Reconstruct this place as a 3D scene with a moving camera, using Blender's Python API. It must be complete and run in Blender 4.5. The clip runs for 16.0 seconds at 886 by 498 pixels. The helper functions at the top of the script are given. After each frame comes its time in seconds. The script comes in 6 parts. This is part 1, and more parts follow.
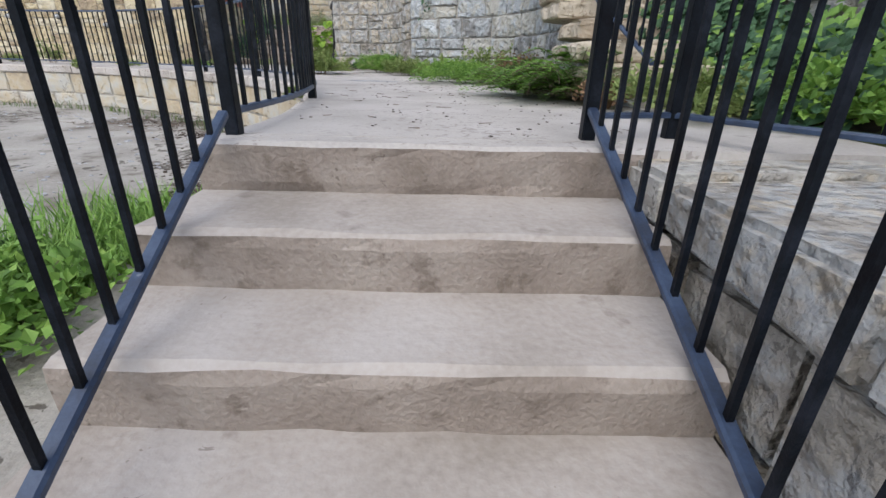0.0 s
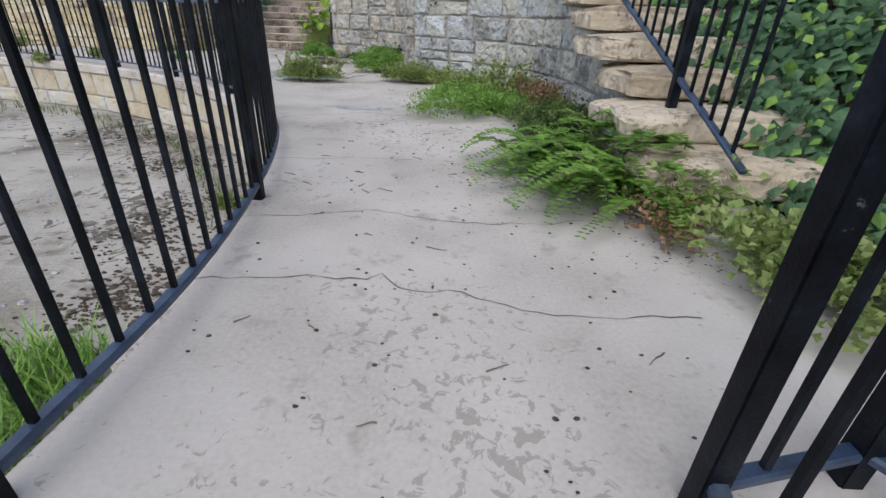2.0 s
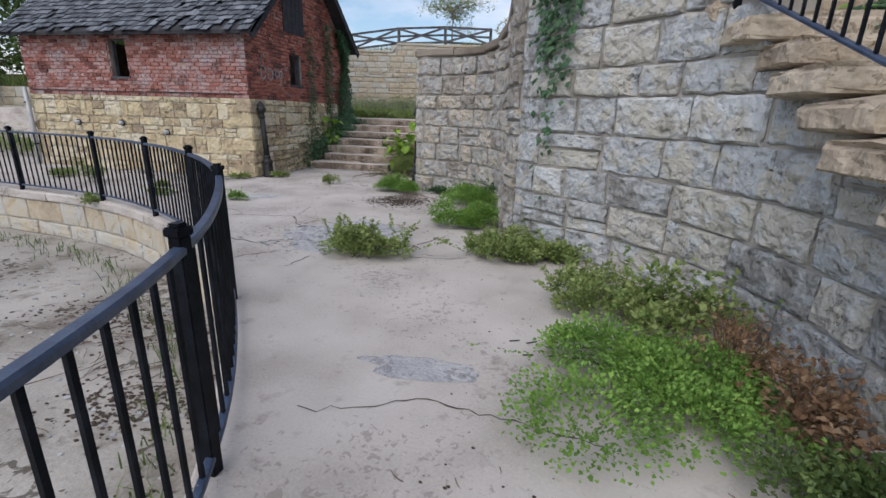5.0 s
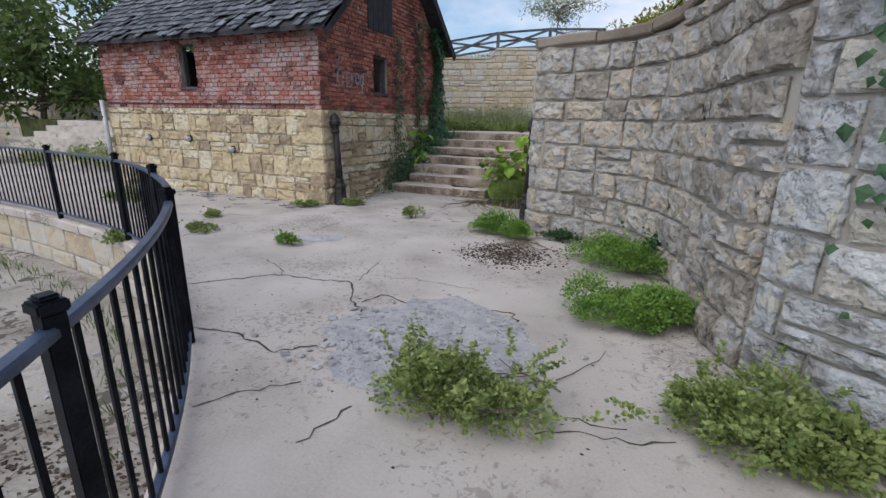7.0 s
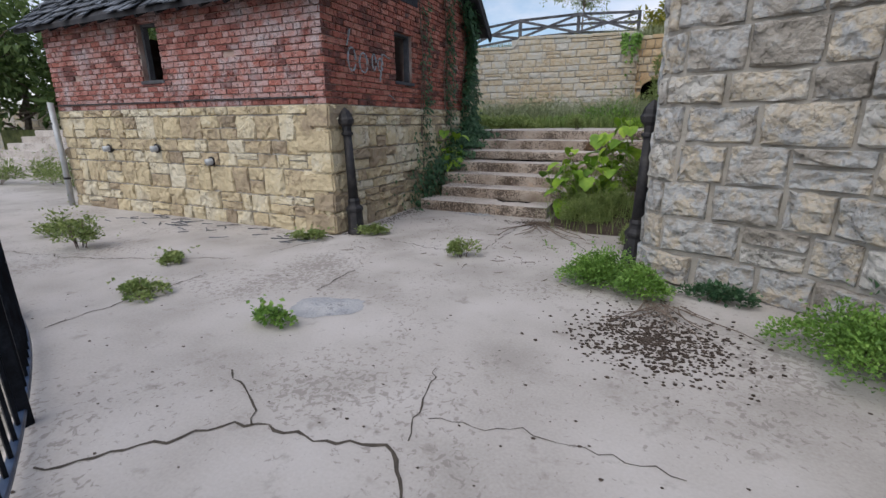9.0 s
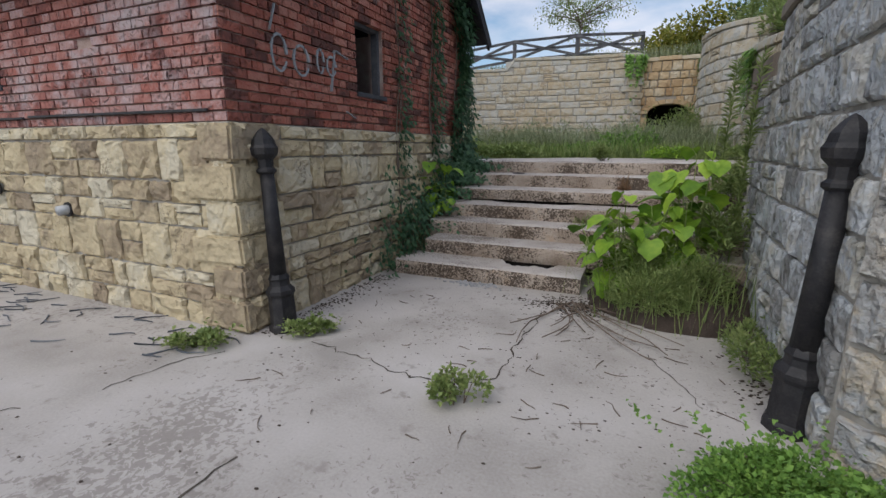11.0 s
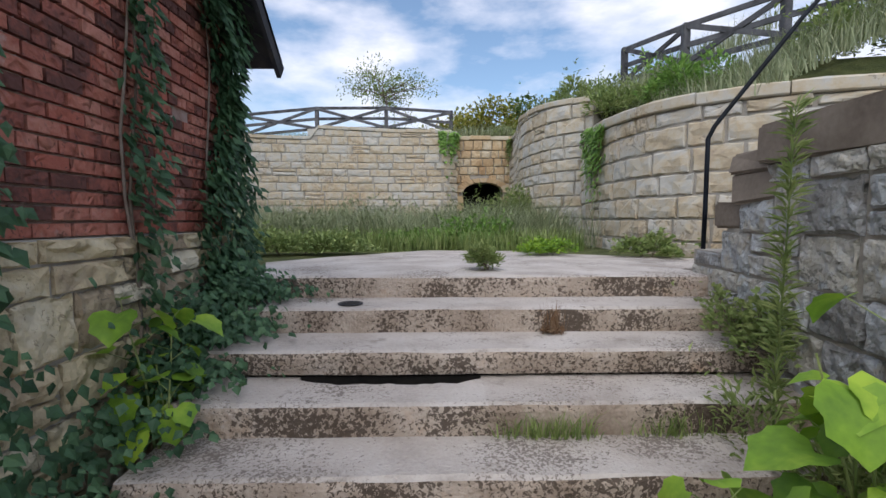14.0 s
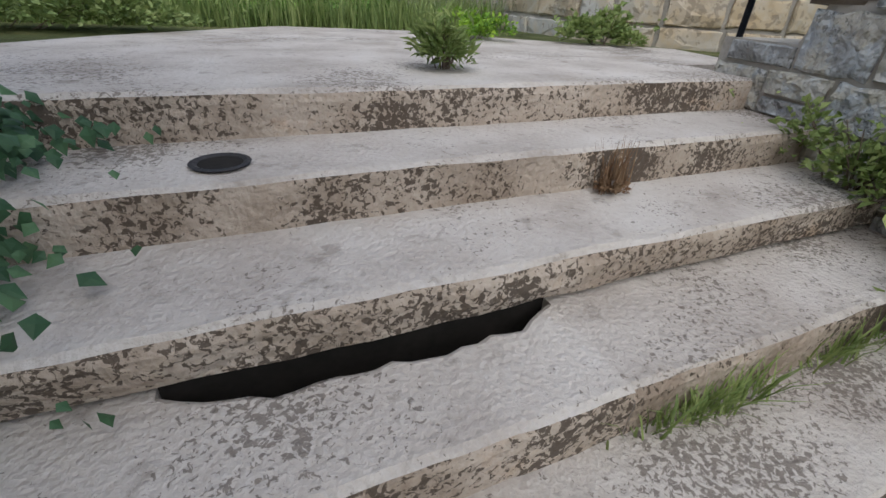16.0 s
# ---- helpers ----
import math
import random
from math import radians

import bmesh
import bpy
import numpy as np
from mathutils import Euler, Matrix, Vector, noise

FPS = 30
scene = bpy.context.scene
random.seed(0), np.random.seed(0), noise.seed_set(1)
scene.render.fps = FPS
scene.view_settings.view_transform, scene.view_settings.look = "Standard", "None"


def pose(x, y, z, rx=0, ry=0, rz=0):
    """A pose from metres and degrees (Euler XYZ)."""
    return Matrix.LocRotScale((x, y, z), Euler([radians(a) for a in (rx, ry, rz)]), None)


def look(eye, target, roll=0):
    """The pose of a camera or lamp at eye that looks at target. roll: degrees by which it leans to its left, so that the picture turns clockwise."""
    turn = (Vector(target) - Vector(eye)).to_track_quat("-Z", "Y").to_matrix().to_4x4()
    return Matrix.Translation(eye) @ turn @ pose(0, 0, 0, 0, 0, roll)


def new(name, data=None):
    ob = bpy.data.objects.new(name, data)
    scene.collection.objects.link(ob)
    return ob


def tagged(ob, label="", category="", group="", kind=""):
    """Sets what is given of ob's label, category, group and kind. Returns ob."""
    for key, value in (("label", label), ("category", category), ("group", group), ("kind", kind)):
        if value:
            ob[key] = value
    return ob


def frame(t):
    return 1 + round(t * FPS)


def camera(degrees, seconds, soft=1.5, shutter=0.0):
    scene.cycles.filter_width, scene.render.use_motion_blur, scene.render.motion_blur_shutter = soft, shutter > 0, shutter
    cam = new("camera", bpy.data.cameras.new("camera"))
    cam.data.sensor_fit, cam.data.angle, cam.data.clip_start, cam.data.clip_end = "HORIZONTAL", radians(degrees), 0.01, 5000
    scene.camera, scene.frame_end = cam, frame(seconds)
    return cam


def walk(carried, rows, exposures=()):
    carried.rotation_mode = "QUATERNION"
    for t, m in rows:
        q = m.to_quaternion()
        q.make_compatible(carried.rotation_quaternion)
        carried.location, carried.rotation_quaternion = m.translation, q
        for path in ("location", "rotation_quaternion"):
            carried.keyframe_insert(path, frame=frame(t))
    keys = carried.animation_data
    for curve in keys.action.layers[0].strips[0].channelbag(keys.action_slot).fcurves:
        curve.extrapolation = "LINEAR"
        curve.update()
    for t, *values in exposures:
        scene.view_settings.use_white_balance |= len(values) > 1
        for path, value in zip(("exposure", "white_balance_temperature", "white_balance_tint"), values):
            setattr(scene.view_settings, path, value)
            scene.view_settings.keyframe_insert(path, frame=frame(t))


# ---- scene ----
cam = camera(90.0, 16.0)
METRES, EYE, TILT, LEAN, TURN = 18.0, 0.3, -1.5, -1.5, 0.0
ROWS = [
    (0.0, 0.0, 0.0, 0.0, -0.06, -21.67, 0.15),
    (0.5, -0.0006, 0.0209, 0.0115, 0.01, -21.68, 2.2),
    (1.0, 0.0032, 0.0385, 0.0195, 2.9, -22.4, 2.2),
    (1.5, 0.001, 0.0575, 0.0300, 1.31, -25.2, 1.7),
    (2.0, 0.004, 0.072, 0.0367, 1.42, -25.79, -0.68),
    (2.5, -0.0012, 0.0917, 0.0486, 3.48, -22.75, -0.02),
    (3.0, -0.0041, 0.1105, 0.0586, 0.18, -21.25, -0.24),
    (3.5, -0.0044, 0.1347, 0.0705, -1.37, -18.98, 0.1),
    (4.0, -0.0121, 0.1632, 0.0734, -1.09, -16.76, 1.24),
    (4.5, -0.0129, 0.196, 0.0733, 5.35, -15.53, 0.67),
    (7.0, -0.0763, 0.3644, 0.0816, 23.78, -13.94, -0.47),
    (7.5, -0.0979, 0.3913, 0.0822, 23.69, -14.21, -0.29),
    (8.0, -0.1189, 0.4201, 0.0836, 23.69, -14.2, 0.84),
    (8.5, -0.1423, 0.4456, 0.0832, 21.9, -15.54, 1.19),
    (9.0, -0.1617, 0.4737, 0.083, 24.74, -13.93, 1.1),
    (11.5, -0.2229, 0.6308, 0.0914, 22.27, -10.61, 1.06),
    (12.0, -0.2282, 0.6632, 0.0916, 10.54, -12.01, 1.65),
    (12.5, -0.2303, 0.6959, 0.091, 2.3, -12.18, 0.7),
    (13.0, -0.2427, 0.7285, 0.097, 3.55, -9.34, -0.77),
    (13.5, -0.2578, 0.7579, 0.1002, 3.26, -7.69, 0.64),
    (14.0, -0.2736, 0.7938, 0.1128, -1.08, -2.2, 1.6),
    (14.5, -0.2879, 0.8162, 0.1098, -4.61, -3.37, 1.09),
    (15.0, -0.2953, 0.8442, 0.101, -7.26, -7.79, 0.41),
    (15.5, -0.3055, 0.8782, 0.1028, -14.29, -13.37, -1.6),
    (16.0, -0.3061, 0.9012, 0.1096, -22.99, -29.09, -0.85),
]
walk(cam, [(t, pose(0, 0, EYE, TILT, LEAN, TURN) @ pose(METRES * x, METRES * y, METRES * z, 90 + pitch, roll, yaw)) for t, x, y, z, yaw, pitch, roll in ROWS],
     exposures=[(0.0, 0.59, 6500, 6), (1.5, 0.45, 6500, 5), (3.5, 0.42, 6500, 7), (5.0, 0.20, 6500, 8), (9.0, 0.13, 6500, 7), (11.3, 0.02, 6500, 6), (12.0, 0.09, 6500, 7), (12.6, 0.38, 6550, 7), (13.5, 0.42, 6500, 10), (14.0, 0.38, 6450, 7), (14.6, 0.28, 6400, 6), (15.2, 0.43, 6450, 5), (16.0, 0.40, 6450, 3)])

# ---- light ----
world = bpy.data.worlds.new("sky")
scene.world = world
world.use_nodes = True
wn, wl = world.node_tree.nodes, world.node_tree.links
SUN_EL, SUN_AZ = radians(52), radians(196)
sky = wn.new("ShaderNodeTexSky")
sky.sky_type = 'NISHITA'
sky.sun_disc = False
sky.sun_elevation, sky.sun_rotation = SUN_EL, SUN_AZ
sky.air_density, sky.dust_density, sky.ozone_density = 1.0, 1.6, 2.0
coord = wn.new("ShaderNodeTexCoord")
cl = wn.new("ShaderNodeTexNoise")
cl.inputs["Scale"].default_value = 3.2
cl.inputs["Detail"].default_value = 7
cl.inputs["Roughness"].default_value = 0.55
stretch = wn.new("ShaderNodeMapping")
stretch.inputs["Scale"].default_value = (1, 1, 2.6)
wl.new(coord.outputs["Generated"], stretch.inputs["Vector"])
wl.new(stretch.outputs["Vector"], cl.inputs["Vector"])
cr = wn.new("ShaderNodeValToRGB")
cr.color_ramp.elements[0].position, cr.color_ramp.elements[1].position = 0.42, 0.72
wl.new(cl.outputs["Fac"], cr.inputs["Fac"])
cm = wn.new("ShaderNodeMix")
cm.data_type = 'RGBA'
cm.inputs["B"].default_value = (6.3, 6.1, 6.8, 1)
wl.new(cr.outputs["Color"], cm.inputs["Factor"])
wl.new(sky.outputs["Color"], cm.inputs["A"])
wl.new(cm.outputs["Result"], wn["Background"].inputs["Color"])
wn["Background"].inputs["Strength"].default_value = 0.15
sun = new("sun", bpy.data.lights.new("sun", 'SUN'))
sun.data.energy, sun.data.angle, sun.data.color = 1.45, radians(75), (1.0, 0.95, 0.88)
sun.matrix_world = look((0, 0, 0), (-math.sin(SUN_AZ) * math.cos(SUN_EL), -math.cos(SUN_AZ) * math.cos(SUN_EL), -math.sin(SUN_EL)))

# ---- materials ----


def mat(name, cols, scale=3.0, rough=0.85, bump=0.3, vary=0.0, fine=40.0, metal=0.0, stain=None, stain_amt=0.5, stain_scale=0.8, stain_edge=0.06, spec=0.3, bump_scale=None, thr=0.55, dist=0.01, trans=0.0, fleck=None, chip=0.0):
    """Grain at two scales between the colours, spread from piece to piece by vary, with blotches of stain, flecks in clusters (colour, amount, scale, threshold, cluster scale) and chipped relief."""
    m = bpy.data.materials.new(name)
    m.use_nodes = True
    n, l = m.node_tree.nodes, m.node_tree.links
    b = n["Principled BSDF"]
    b.inputs["Roughness"].default_value = rough
    b.inputs["Metallic"].default_value = metal
    b.inputs["Specular IOR Level"].default_value = spec
    geo = n.new("ShaderNodeNewGeometry")
    oi = n.new("ShaderNodeObjectInfo")
    rnd = n.new("ShaderNodeMath")
    rnd.operation = 'ADD'
    l.new(geo.outputs["Random Per Island"], rnd.inputs[0])
    l.new(oi.outputs["Random"], rnd.inputs[1])
    fr = n.new("ShaderNodeMath")
    fr.operation = 'FRACT'
    l.new(rnd.outputs[0], fr.inputs[0])
    n1 = n.new("ShaderNodeTexNoise")
    n1.inputs["Scale"].default_value, n1.inputs["Detail"].default_value = scale, 6
    l.new(geo.outputs["Position"], n1.inputs["Vector"])
    n2 = n.new("ShaderNodeTexNoise")
    n2.inputs["Scale"].default_value, n2.inputs["Detail"].default_value = fine, 4
    l.new(geo.outputs["Position"], n2.inputs["Vector"])
    mx = n.new("ShaderNodeMath")
    mx.operation = 'MULTIPLY_ADD'
    mx.inputs[1].default_value = 0.35
    l.new(n2.outputs["Fac"], mx.inputs[0])
    l.new(n1.outputs["Fac"], mx.inputs[2])
    va = n.new("ShaderNodeMath")
    va.operation = 'MULTIPLY_ADD'
    va.inputs[1].default_value = vary
    l.new(fr.outputs[0], va.inputs[0])
    l.new(mx.outputs[0], va.inputs[2])
    off = n.new("ShaderNodeMath")
    off.operation = 'ADD'
    off.inputs[1].default_value = -0.175 - vary / 2
    l.new(va.outputs[0], off.inputs[0])
    ramp = n.new("ShaderNodeValToRGB")
    el = ramp.color_ramp.elements
    k = len(cols)
    lo, hi = (0.28, 0.72) if vary < 0.3 else (0.15, 0.85)
    el[0].position, el[1].position = lo, hi
    el[0].color, el[1].color = (*cols[0], 1), (*cols[-1], 1)
    for i in range(1, k - 1):
        e = el.new(lo + (hi - lo) * i / (k - 1))
        e.color = (*cols[i], 1)
    l.new(off.outputs[0], ramp.inputs["Fac"])
    out = ramp.outputs["Color"]
    if stain:
        n3 = n.new("ShaderNodeTexNoise")
        n3.inputs["Scale"].default_value, n3.inputs["Detail"].default_value, n3.inputs["Roughness"].default_value = stain_scale, 8, 0.65
        l.new(geo.outputs["Position"], n3.inputs["Vector"])
        r3 = n.new("ShaderNodeMapRange")
        r3.inputs["From Min"].default_value, r3.inputs["From Max"].default_value = thr, thr + stain_edge
        r3.inputs["To Max"].default_value = stain_amt
        l.new(n3.outputs["Fac"], r3.inputs["Value"])
        mm = n.new("ShaderNodeMix")
        mm.data_type = 'RGBA'
        l.new(r3.outputs[0], mm.inputs["Factor"])
        l.new(out, mm.inputs["A"])
        mm.inputs["B"].default_value = (*stain, 1)
        out = mm.outputs["Result"]
    if fleck:
        colour, amount, f_scale, f_thr, c_scale = fleck
        n5 = n.new("ShaderNodeTexNoise")
        n5.inputs["Scale"].default_value, n5.inputs["Detail"].default_value, n5.inputs["Roughness"].default_value, n5.inputs["Distortion"].default_value = f_scale, 5, 0.6, 0.8
        l.new(geo.outputs["Position"], n5.inputs["Vector"])
        n6 = n.new("ShaderNodeTexNoise")
        n6.inputs["Scale"].default_value, n6.inputs["Detail"].default_value = c_scale, 3
        l.new(geo.outputs["Position"], n6.inputs["Vector"])
        both = n.new("ShaderNodeMath")
        both.operation = 'MULTIPLY_ADD'
        both.inputs[1].default_value = 0.75
        l.new(n6.outputs["Fac"], both.inputs[0])
        l.new(n5.outputs["Fac"], both.inputs[2])
        r5 = n.new("ShaderNodeMapRange")
        r5.inputs["From Min"].default_value, r5.inputs["From Max"].default_value = f_thr + .375, f_thr + .405
        r5.inputs["To Max"].default_value = amount
        l.new(both.outputs[0], r5.inputs["Value"])
        m5 = n.new("ShaderNodeMix")
        m5.data_type = 'RGBA'
        l.new(r5.outputs[0], m5.inputs["Factor"])
        l.new(out, m5.inputs["A"])
        m5.inputs["B"].default_value = (*colour, 1)
        out = m5.outputs["Result"]
    l.new(out, b.inputs["Base Color"])
    if bump:
        bp = n.new("ShaderNodeBump")
        bp.inputs["Strength"].default_value, bp.inputs["Distance"].default_value = bump, dist
        n4 = n.new("ShaderNodeTexNoise")
        n4.inputs["Scale"].default_value, n4.inputs["Detail"].default_value = bump_scale or fine * 0.5, 8
        l.new(geo.outputs["Position"], n4.inputs["Vector"])
        l.new(n4.outputs["Fac"], bp.inputs["Height"])
        if chip:
            n7 = n.new("ShaderNodeTexNoise")
            n7.noise_type = 'RIDGED_MULTIFRACTAL'
            n7.inputs["Scale"].default_value, n7.inputs["Detail"].default_value, n7.inputs["Distortion"].default_value = chip, 5, 0.6
            l.new(geo.outputs["Position"], n7.inputs["Vector"])
            b2 = n.new("ShaderNodeBump")
            b2.invert = True
            b2.inputs["Strength"].default_value, b2.inputs["Distance"].default_value = 0.9, 0.05
            l.new(n7.outputs["Fac"], b2.inputs["Height"])
            l.new(b2.outputs["Normal"], bp.inputs["Normal"])
        l.new(bp.outputs["Normal"], b.inputs["Normal"])
    if trans:
        b.inputs["Subsurface Weight"].default_value = 0.0
        tr = n.new("ShaderNodeBsdfTranslucent")
        l.new(out, tr.inputs["Color"])
        ms = n.new("ShaderNodeMixShader")
        ms.inputs[0].default_value = trans
        l.new(b.outputs[0], ms.inputs[1])
        l.new(tr.outputs[0], ms.inputs[2])
        l.new(ms.outputs[0], n["Material Output"].inputs["Surface"])
    return m


M_FLOOR = mat("concrete_paving", [(0.330, 0.305, 0.285), (0.430, 0.400, 0.380), (0.490, 0.460, 0.445)], 1.3, 0.9, 0.25, 0.0, 60, stain=(0.20, 0.175, 0.155), stain_amt=0.5, stain_scale=4.5, thr=0.585, stain_edge=0.10, fleck=((0.20, 0.175, 0.16), 0.55, 22.0, 0.612, 0.7))
M_STEP = mat("weathered_concrete", [(0.38, 0.335, 0.305), (0.50, 0.455, 0.425), (0.585, 0.545, 0.52)], 2.2, 0.92, 0.6, 0.1, 45, stain=(0.27, 0.235, 0.21), stain_amt=0.6, stain_scale=6.0, thr=0.58, stain_edge=0.08, bump_scale=45, dist=0.03, fleck=((0.14, 0.115, 0.098), 0.75, 48.0, 0.60, 1.3))
# Riser faces: pits and dirt, with a darker base that paints in less skylight.
M_PITTED = mat("pitted_dirty_shaded_concrete", [(0.27, 0.21, 0.165), (0.40, 0.33, 0.275), (0.50, 0.43, 0.375)], 3.0, 0.95, 0.9, 0.1, 45, stain=(0.40, 0.25, 0.14), stain_amt=0.45, stain_scale=3.0, thr=0.58, stain_edge=0.1, bump_scale=28, dist=0.03, fleck=((0.055, 0.04, 0.03), 0.85, 42.0, 0.52, 2.2))
# Lower risers: brown dirt, and their shade against the treads put into the colour.
M_BROWN = mat("brown_stained_shaded_concrete", [(0.20, 0.165, 0.14), (0.28, 0.235, 0.205), (0.35, 0.305, 0.27)], 3.0, 0.95, 0.8, 0, 45, stain=(0.13, 0.10, 0.08), stain_amt=0.6, stain_scale=7.0, thr=0.56, stain_edge=0.08, bump_scale=60, dist=0.012, fleck=((0.10, 0.08, 0.065), 0.6, 20.0, 0.66, 1.2))
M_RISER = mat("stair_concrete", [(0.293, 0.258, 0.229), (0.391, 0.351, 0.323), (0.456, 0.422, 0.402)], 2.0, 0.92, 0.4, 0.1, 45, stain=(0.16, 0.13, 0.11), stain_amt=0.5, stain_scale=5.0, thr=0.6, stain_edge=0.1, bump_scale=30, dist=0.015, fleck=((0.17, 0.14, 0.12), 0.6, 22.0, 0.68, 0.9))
M_GREY = mat("grey_limestone", [(0.270, 0.245, 0.215), (0.350, 0.320, 0.285), (0.385, 0.390, 0.395), (0.470, 0.405, 0.320), (0.430, 0.415, 0.390), (0.500, 0.480, 0.450)], 5, 0.92, 1.0, 0.6, 26, stain=(0.175, 0.155, 0.135), stain_amt=0.6, stain_scale=4.0, thr=0.54, stain_edge=0.12, bump_scale=11, dist=0.10, chip=6.0, fleck=((0.10, 0.09, 0.08), 0.6, 30.0, 0.66, 3.0))
M_BLUE = mat("blue_grey_limestone", [(0.235, 0.230, 0.225), (0.375, 0.380, 0.385), (0.450, 0.475, 0.505), (0.450, 0.425, 0.370), (0.480, 0.465, 0.435), (0.540, 0.560, 0.580)], 5, 0.92, 1.0, 0.65, 26, stain=(0.20, 0.185, 0.165), stain_amt=0.6, stain_scale=3.5, thr=0.54, stain_edge=0.12, bump_scale=11, dist=0.10, chip=6.0, fleck=((0.10, 0.095, 0.088), 0.6, 30.0, 0.66, 3.0))
M_TAN = mat("tan_limestone", [(0.337, 0.267, 0.187), (0.495, 0.406, 0.266), (0.564, 0.475, 0.315), (0.594, 0.535, 0.414)], 2.4, 0.92, 0.9, 0.75, 22, stain=(0.22, 0.18, 0.14), stain_amt=0.5, stain_scale=2.0, thr=0.56, stain_edge=0.12, bump_scale=10, dist=0.06, chip=7.0, fleck=((0.13, 0.10, 0.075), 0.55, 30.0, 0.66, 2.5))
M_BUFF = mat("buff_limestone", [(0.345, 0.275, 0.205), (0.475, 0.400, 0.315), (0.550, 0.485, 0.400)], 3, 0.92, 0.9, 0.35, 30, stain=(0.25, 0.20, 0.15), stain_amt=0.6, stain_scale=3.5, thr=0.55, stain_edge=0.1, bump_scale=12, dist=0.05, chip=8.0, fleck=((0.16, 0.11, 0.075), 0.6, 24.0, 0.62, 3.0))
M_FAR = mat("pale_limestone", [(0.360, 0.300, 0.230), (0.450, 0.370, 0.265), (0.480, 0.430, 0.350), (0.450, 0.440, 0.420), (0.560, 0.510, 0.430)], 4.5, 0.92, 0.9, 0.30, 20, stain=(0.48, 0.33, 0.17), stain_amt=0.5, stain_scale=0.5, thr=0.56, stain_edge=0.15, fleck=((0.16, 0.13, 0.10), 0.5, 12.0, 0.66, 1.0))
M_ORANGE = mat("rusty_orange_limestone", [(0.342, 0.224, 0.126), (0.475, 0.347, 0.210), (0.522, 0.470, 0.378)], 1.5, 0.92, 0.5, 0.4, 12)
M_MORTAR = mat("old_mortar", [(0.250, 0.230, 0.205), (0.350, 0.325, 0.290), (0.410, 0.385, 0.350)], 3, 0.95, 0.6, 0, 40, bump_scale=40)
M_BRICK = mat("red_brick", [(0.115, 0.050, 0.042), (0.250, 0.085, 0.065), (0.350, 0.120, 0.085), (0.420, 0.185, 0.140), (0.340, 0.105, 0.075)], 4, 0.9, 0.5, 0.75, 40, stain=(0.42, 0.36, 0.34), stain_amt=0.65, stain_scale=2.6, thr=0.62, stain_edge=0.07, bump_scale=60, chip=14.0, fleck=((0.05, 0.035, 0.032), 0.6, 24.0, 0.64, 2.0))
M_BRICK2 = mat("washed_red_brick", [(0.140, 0.055, 0.050), (0.280, 0.100, 0.082), (0.370, 0.165, 0.140), (0.430, 0.290, 0.280), (0.33, 0.12, 0.095)], 3, 0.9, 0.5, 0.65, 40, stain=(0.43, 0.37, 0.38), stain_amt=0.8, stain_scale=1.6, thr=0.53, stain_edge=0.12, bump_scale=60, chip=14.0, fleck=((0.09, 0.06, 0.058), 0.6, 22.0, 0.64, 2.0))
M_BMORT = mat("brick_mortar", [(0.264, 0.166, 0.138), (0.396, 0.290, 0.255), (0.475, 0.400, 0.359)], 5, 0.95, 0.4, 0, 60)
M_IRON = mat("black_painted_iron", [(0.003, 0.003, 0.005), (0.006, 0.008, 0.012), (0.016, 0.019, 0.028)], 8, 0.42, 0.3, 0.1, 90, stain=(0.20, 0.21, 0.23), stain_amt=0.5, stain_scale=14, thr=0.69, stain_edge=0.05, spec=0.10, bump_scale=120, dist=0.003)
# Blue here colours in the sky reflected by the rails; pale chips are wear.
M_RAIL = mat("worn_paint_with_sky_tint", [(0.010, 0.018, 0.040), (0.022, 0.040, 0.085), (0.045, 0.070, 0.125)], 9, 0.40, 0.3, 0.1, 90, stain=(0.25, 0.27, 0.30), stain_amt=0.5, stain_scale=16, thr=0.68, stain_edge=0.04, spec=0.6, bump_scale=120, dist=0.003)
M_CAST = mat("dull_cast_iron", [(0.010, 0.010, 0.012), (0.020, 0.019, 0.022), (0.042, 0.038, 0.038)], 10, 0.6, 0.4, 0, 80, spec=0.4)
M_CAP = mat("dark_stone_coping", [(0.13, 0.105, 0.085), (0.22, 0.185, 0.155), (0.30, 0.26, 0.22)], 2.5, 0.9, 0.6, 0.3, 30)
M_ROOF = mat("grey_wood_shingle", [(0.045, 0.05, 0.062), (0.10, 0.11, 0.13), (0.19, 0.205, 0.235)], 4, 0.85, 0.6, 0.6, 50)
M_WOOD = mat("grey_weathered_timber", [(0.045, 0.045, 0.05), (0.085, 0.085, 0.095), (0.13, 0.13, 0.14)], 4, 0.85, 0.4, 0.2, 50)
M_DARKWOOD = mat("dark_old_timber", [(0.018, 0.018, 0.022), (0.035, 0.035, 0.042), (0.055, 0.05, 0.05)], 6, 0.8, 0.4, 0.1, 60)
M_DIRT = mat("dark_leaf_litter", [(0.036, 0.027, 0.022), (0.068, 0.051, 0.042), (0.104, 0.082, 0.068)], 8, 0.95, 0.8, 0.3, 70, bump_scale=60, dist=0.02)
M_PIT = mat("dusty_pit_concrete", [(0.20, 0.18, 0.155), (0.32, 0.30, 0.275), (0.40, 0.375, 0.345)], 1.0, 0.95, 0.6, 0, 35, stain=(0.09, 0.075, 0.055), stain_amt=0.65, stain_scale=2.2, thr=0.55, stain_edge=0.12, bump_scale=30, dist=0.02, fleck=((0.06, 0.05, 0.04), 0.8, 7.0, 0.60, 0.6))
M_TURF = mat("rough_turf", [(0.045, 0.055, 0.018), (0.085, 0.10, 0.035), (0.15, 0.15, 0.06)], 2.5, 0.95, 0.9, 0, 40, bump_scale=30, dist=0.05)
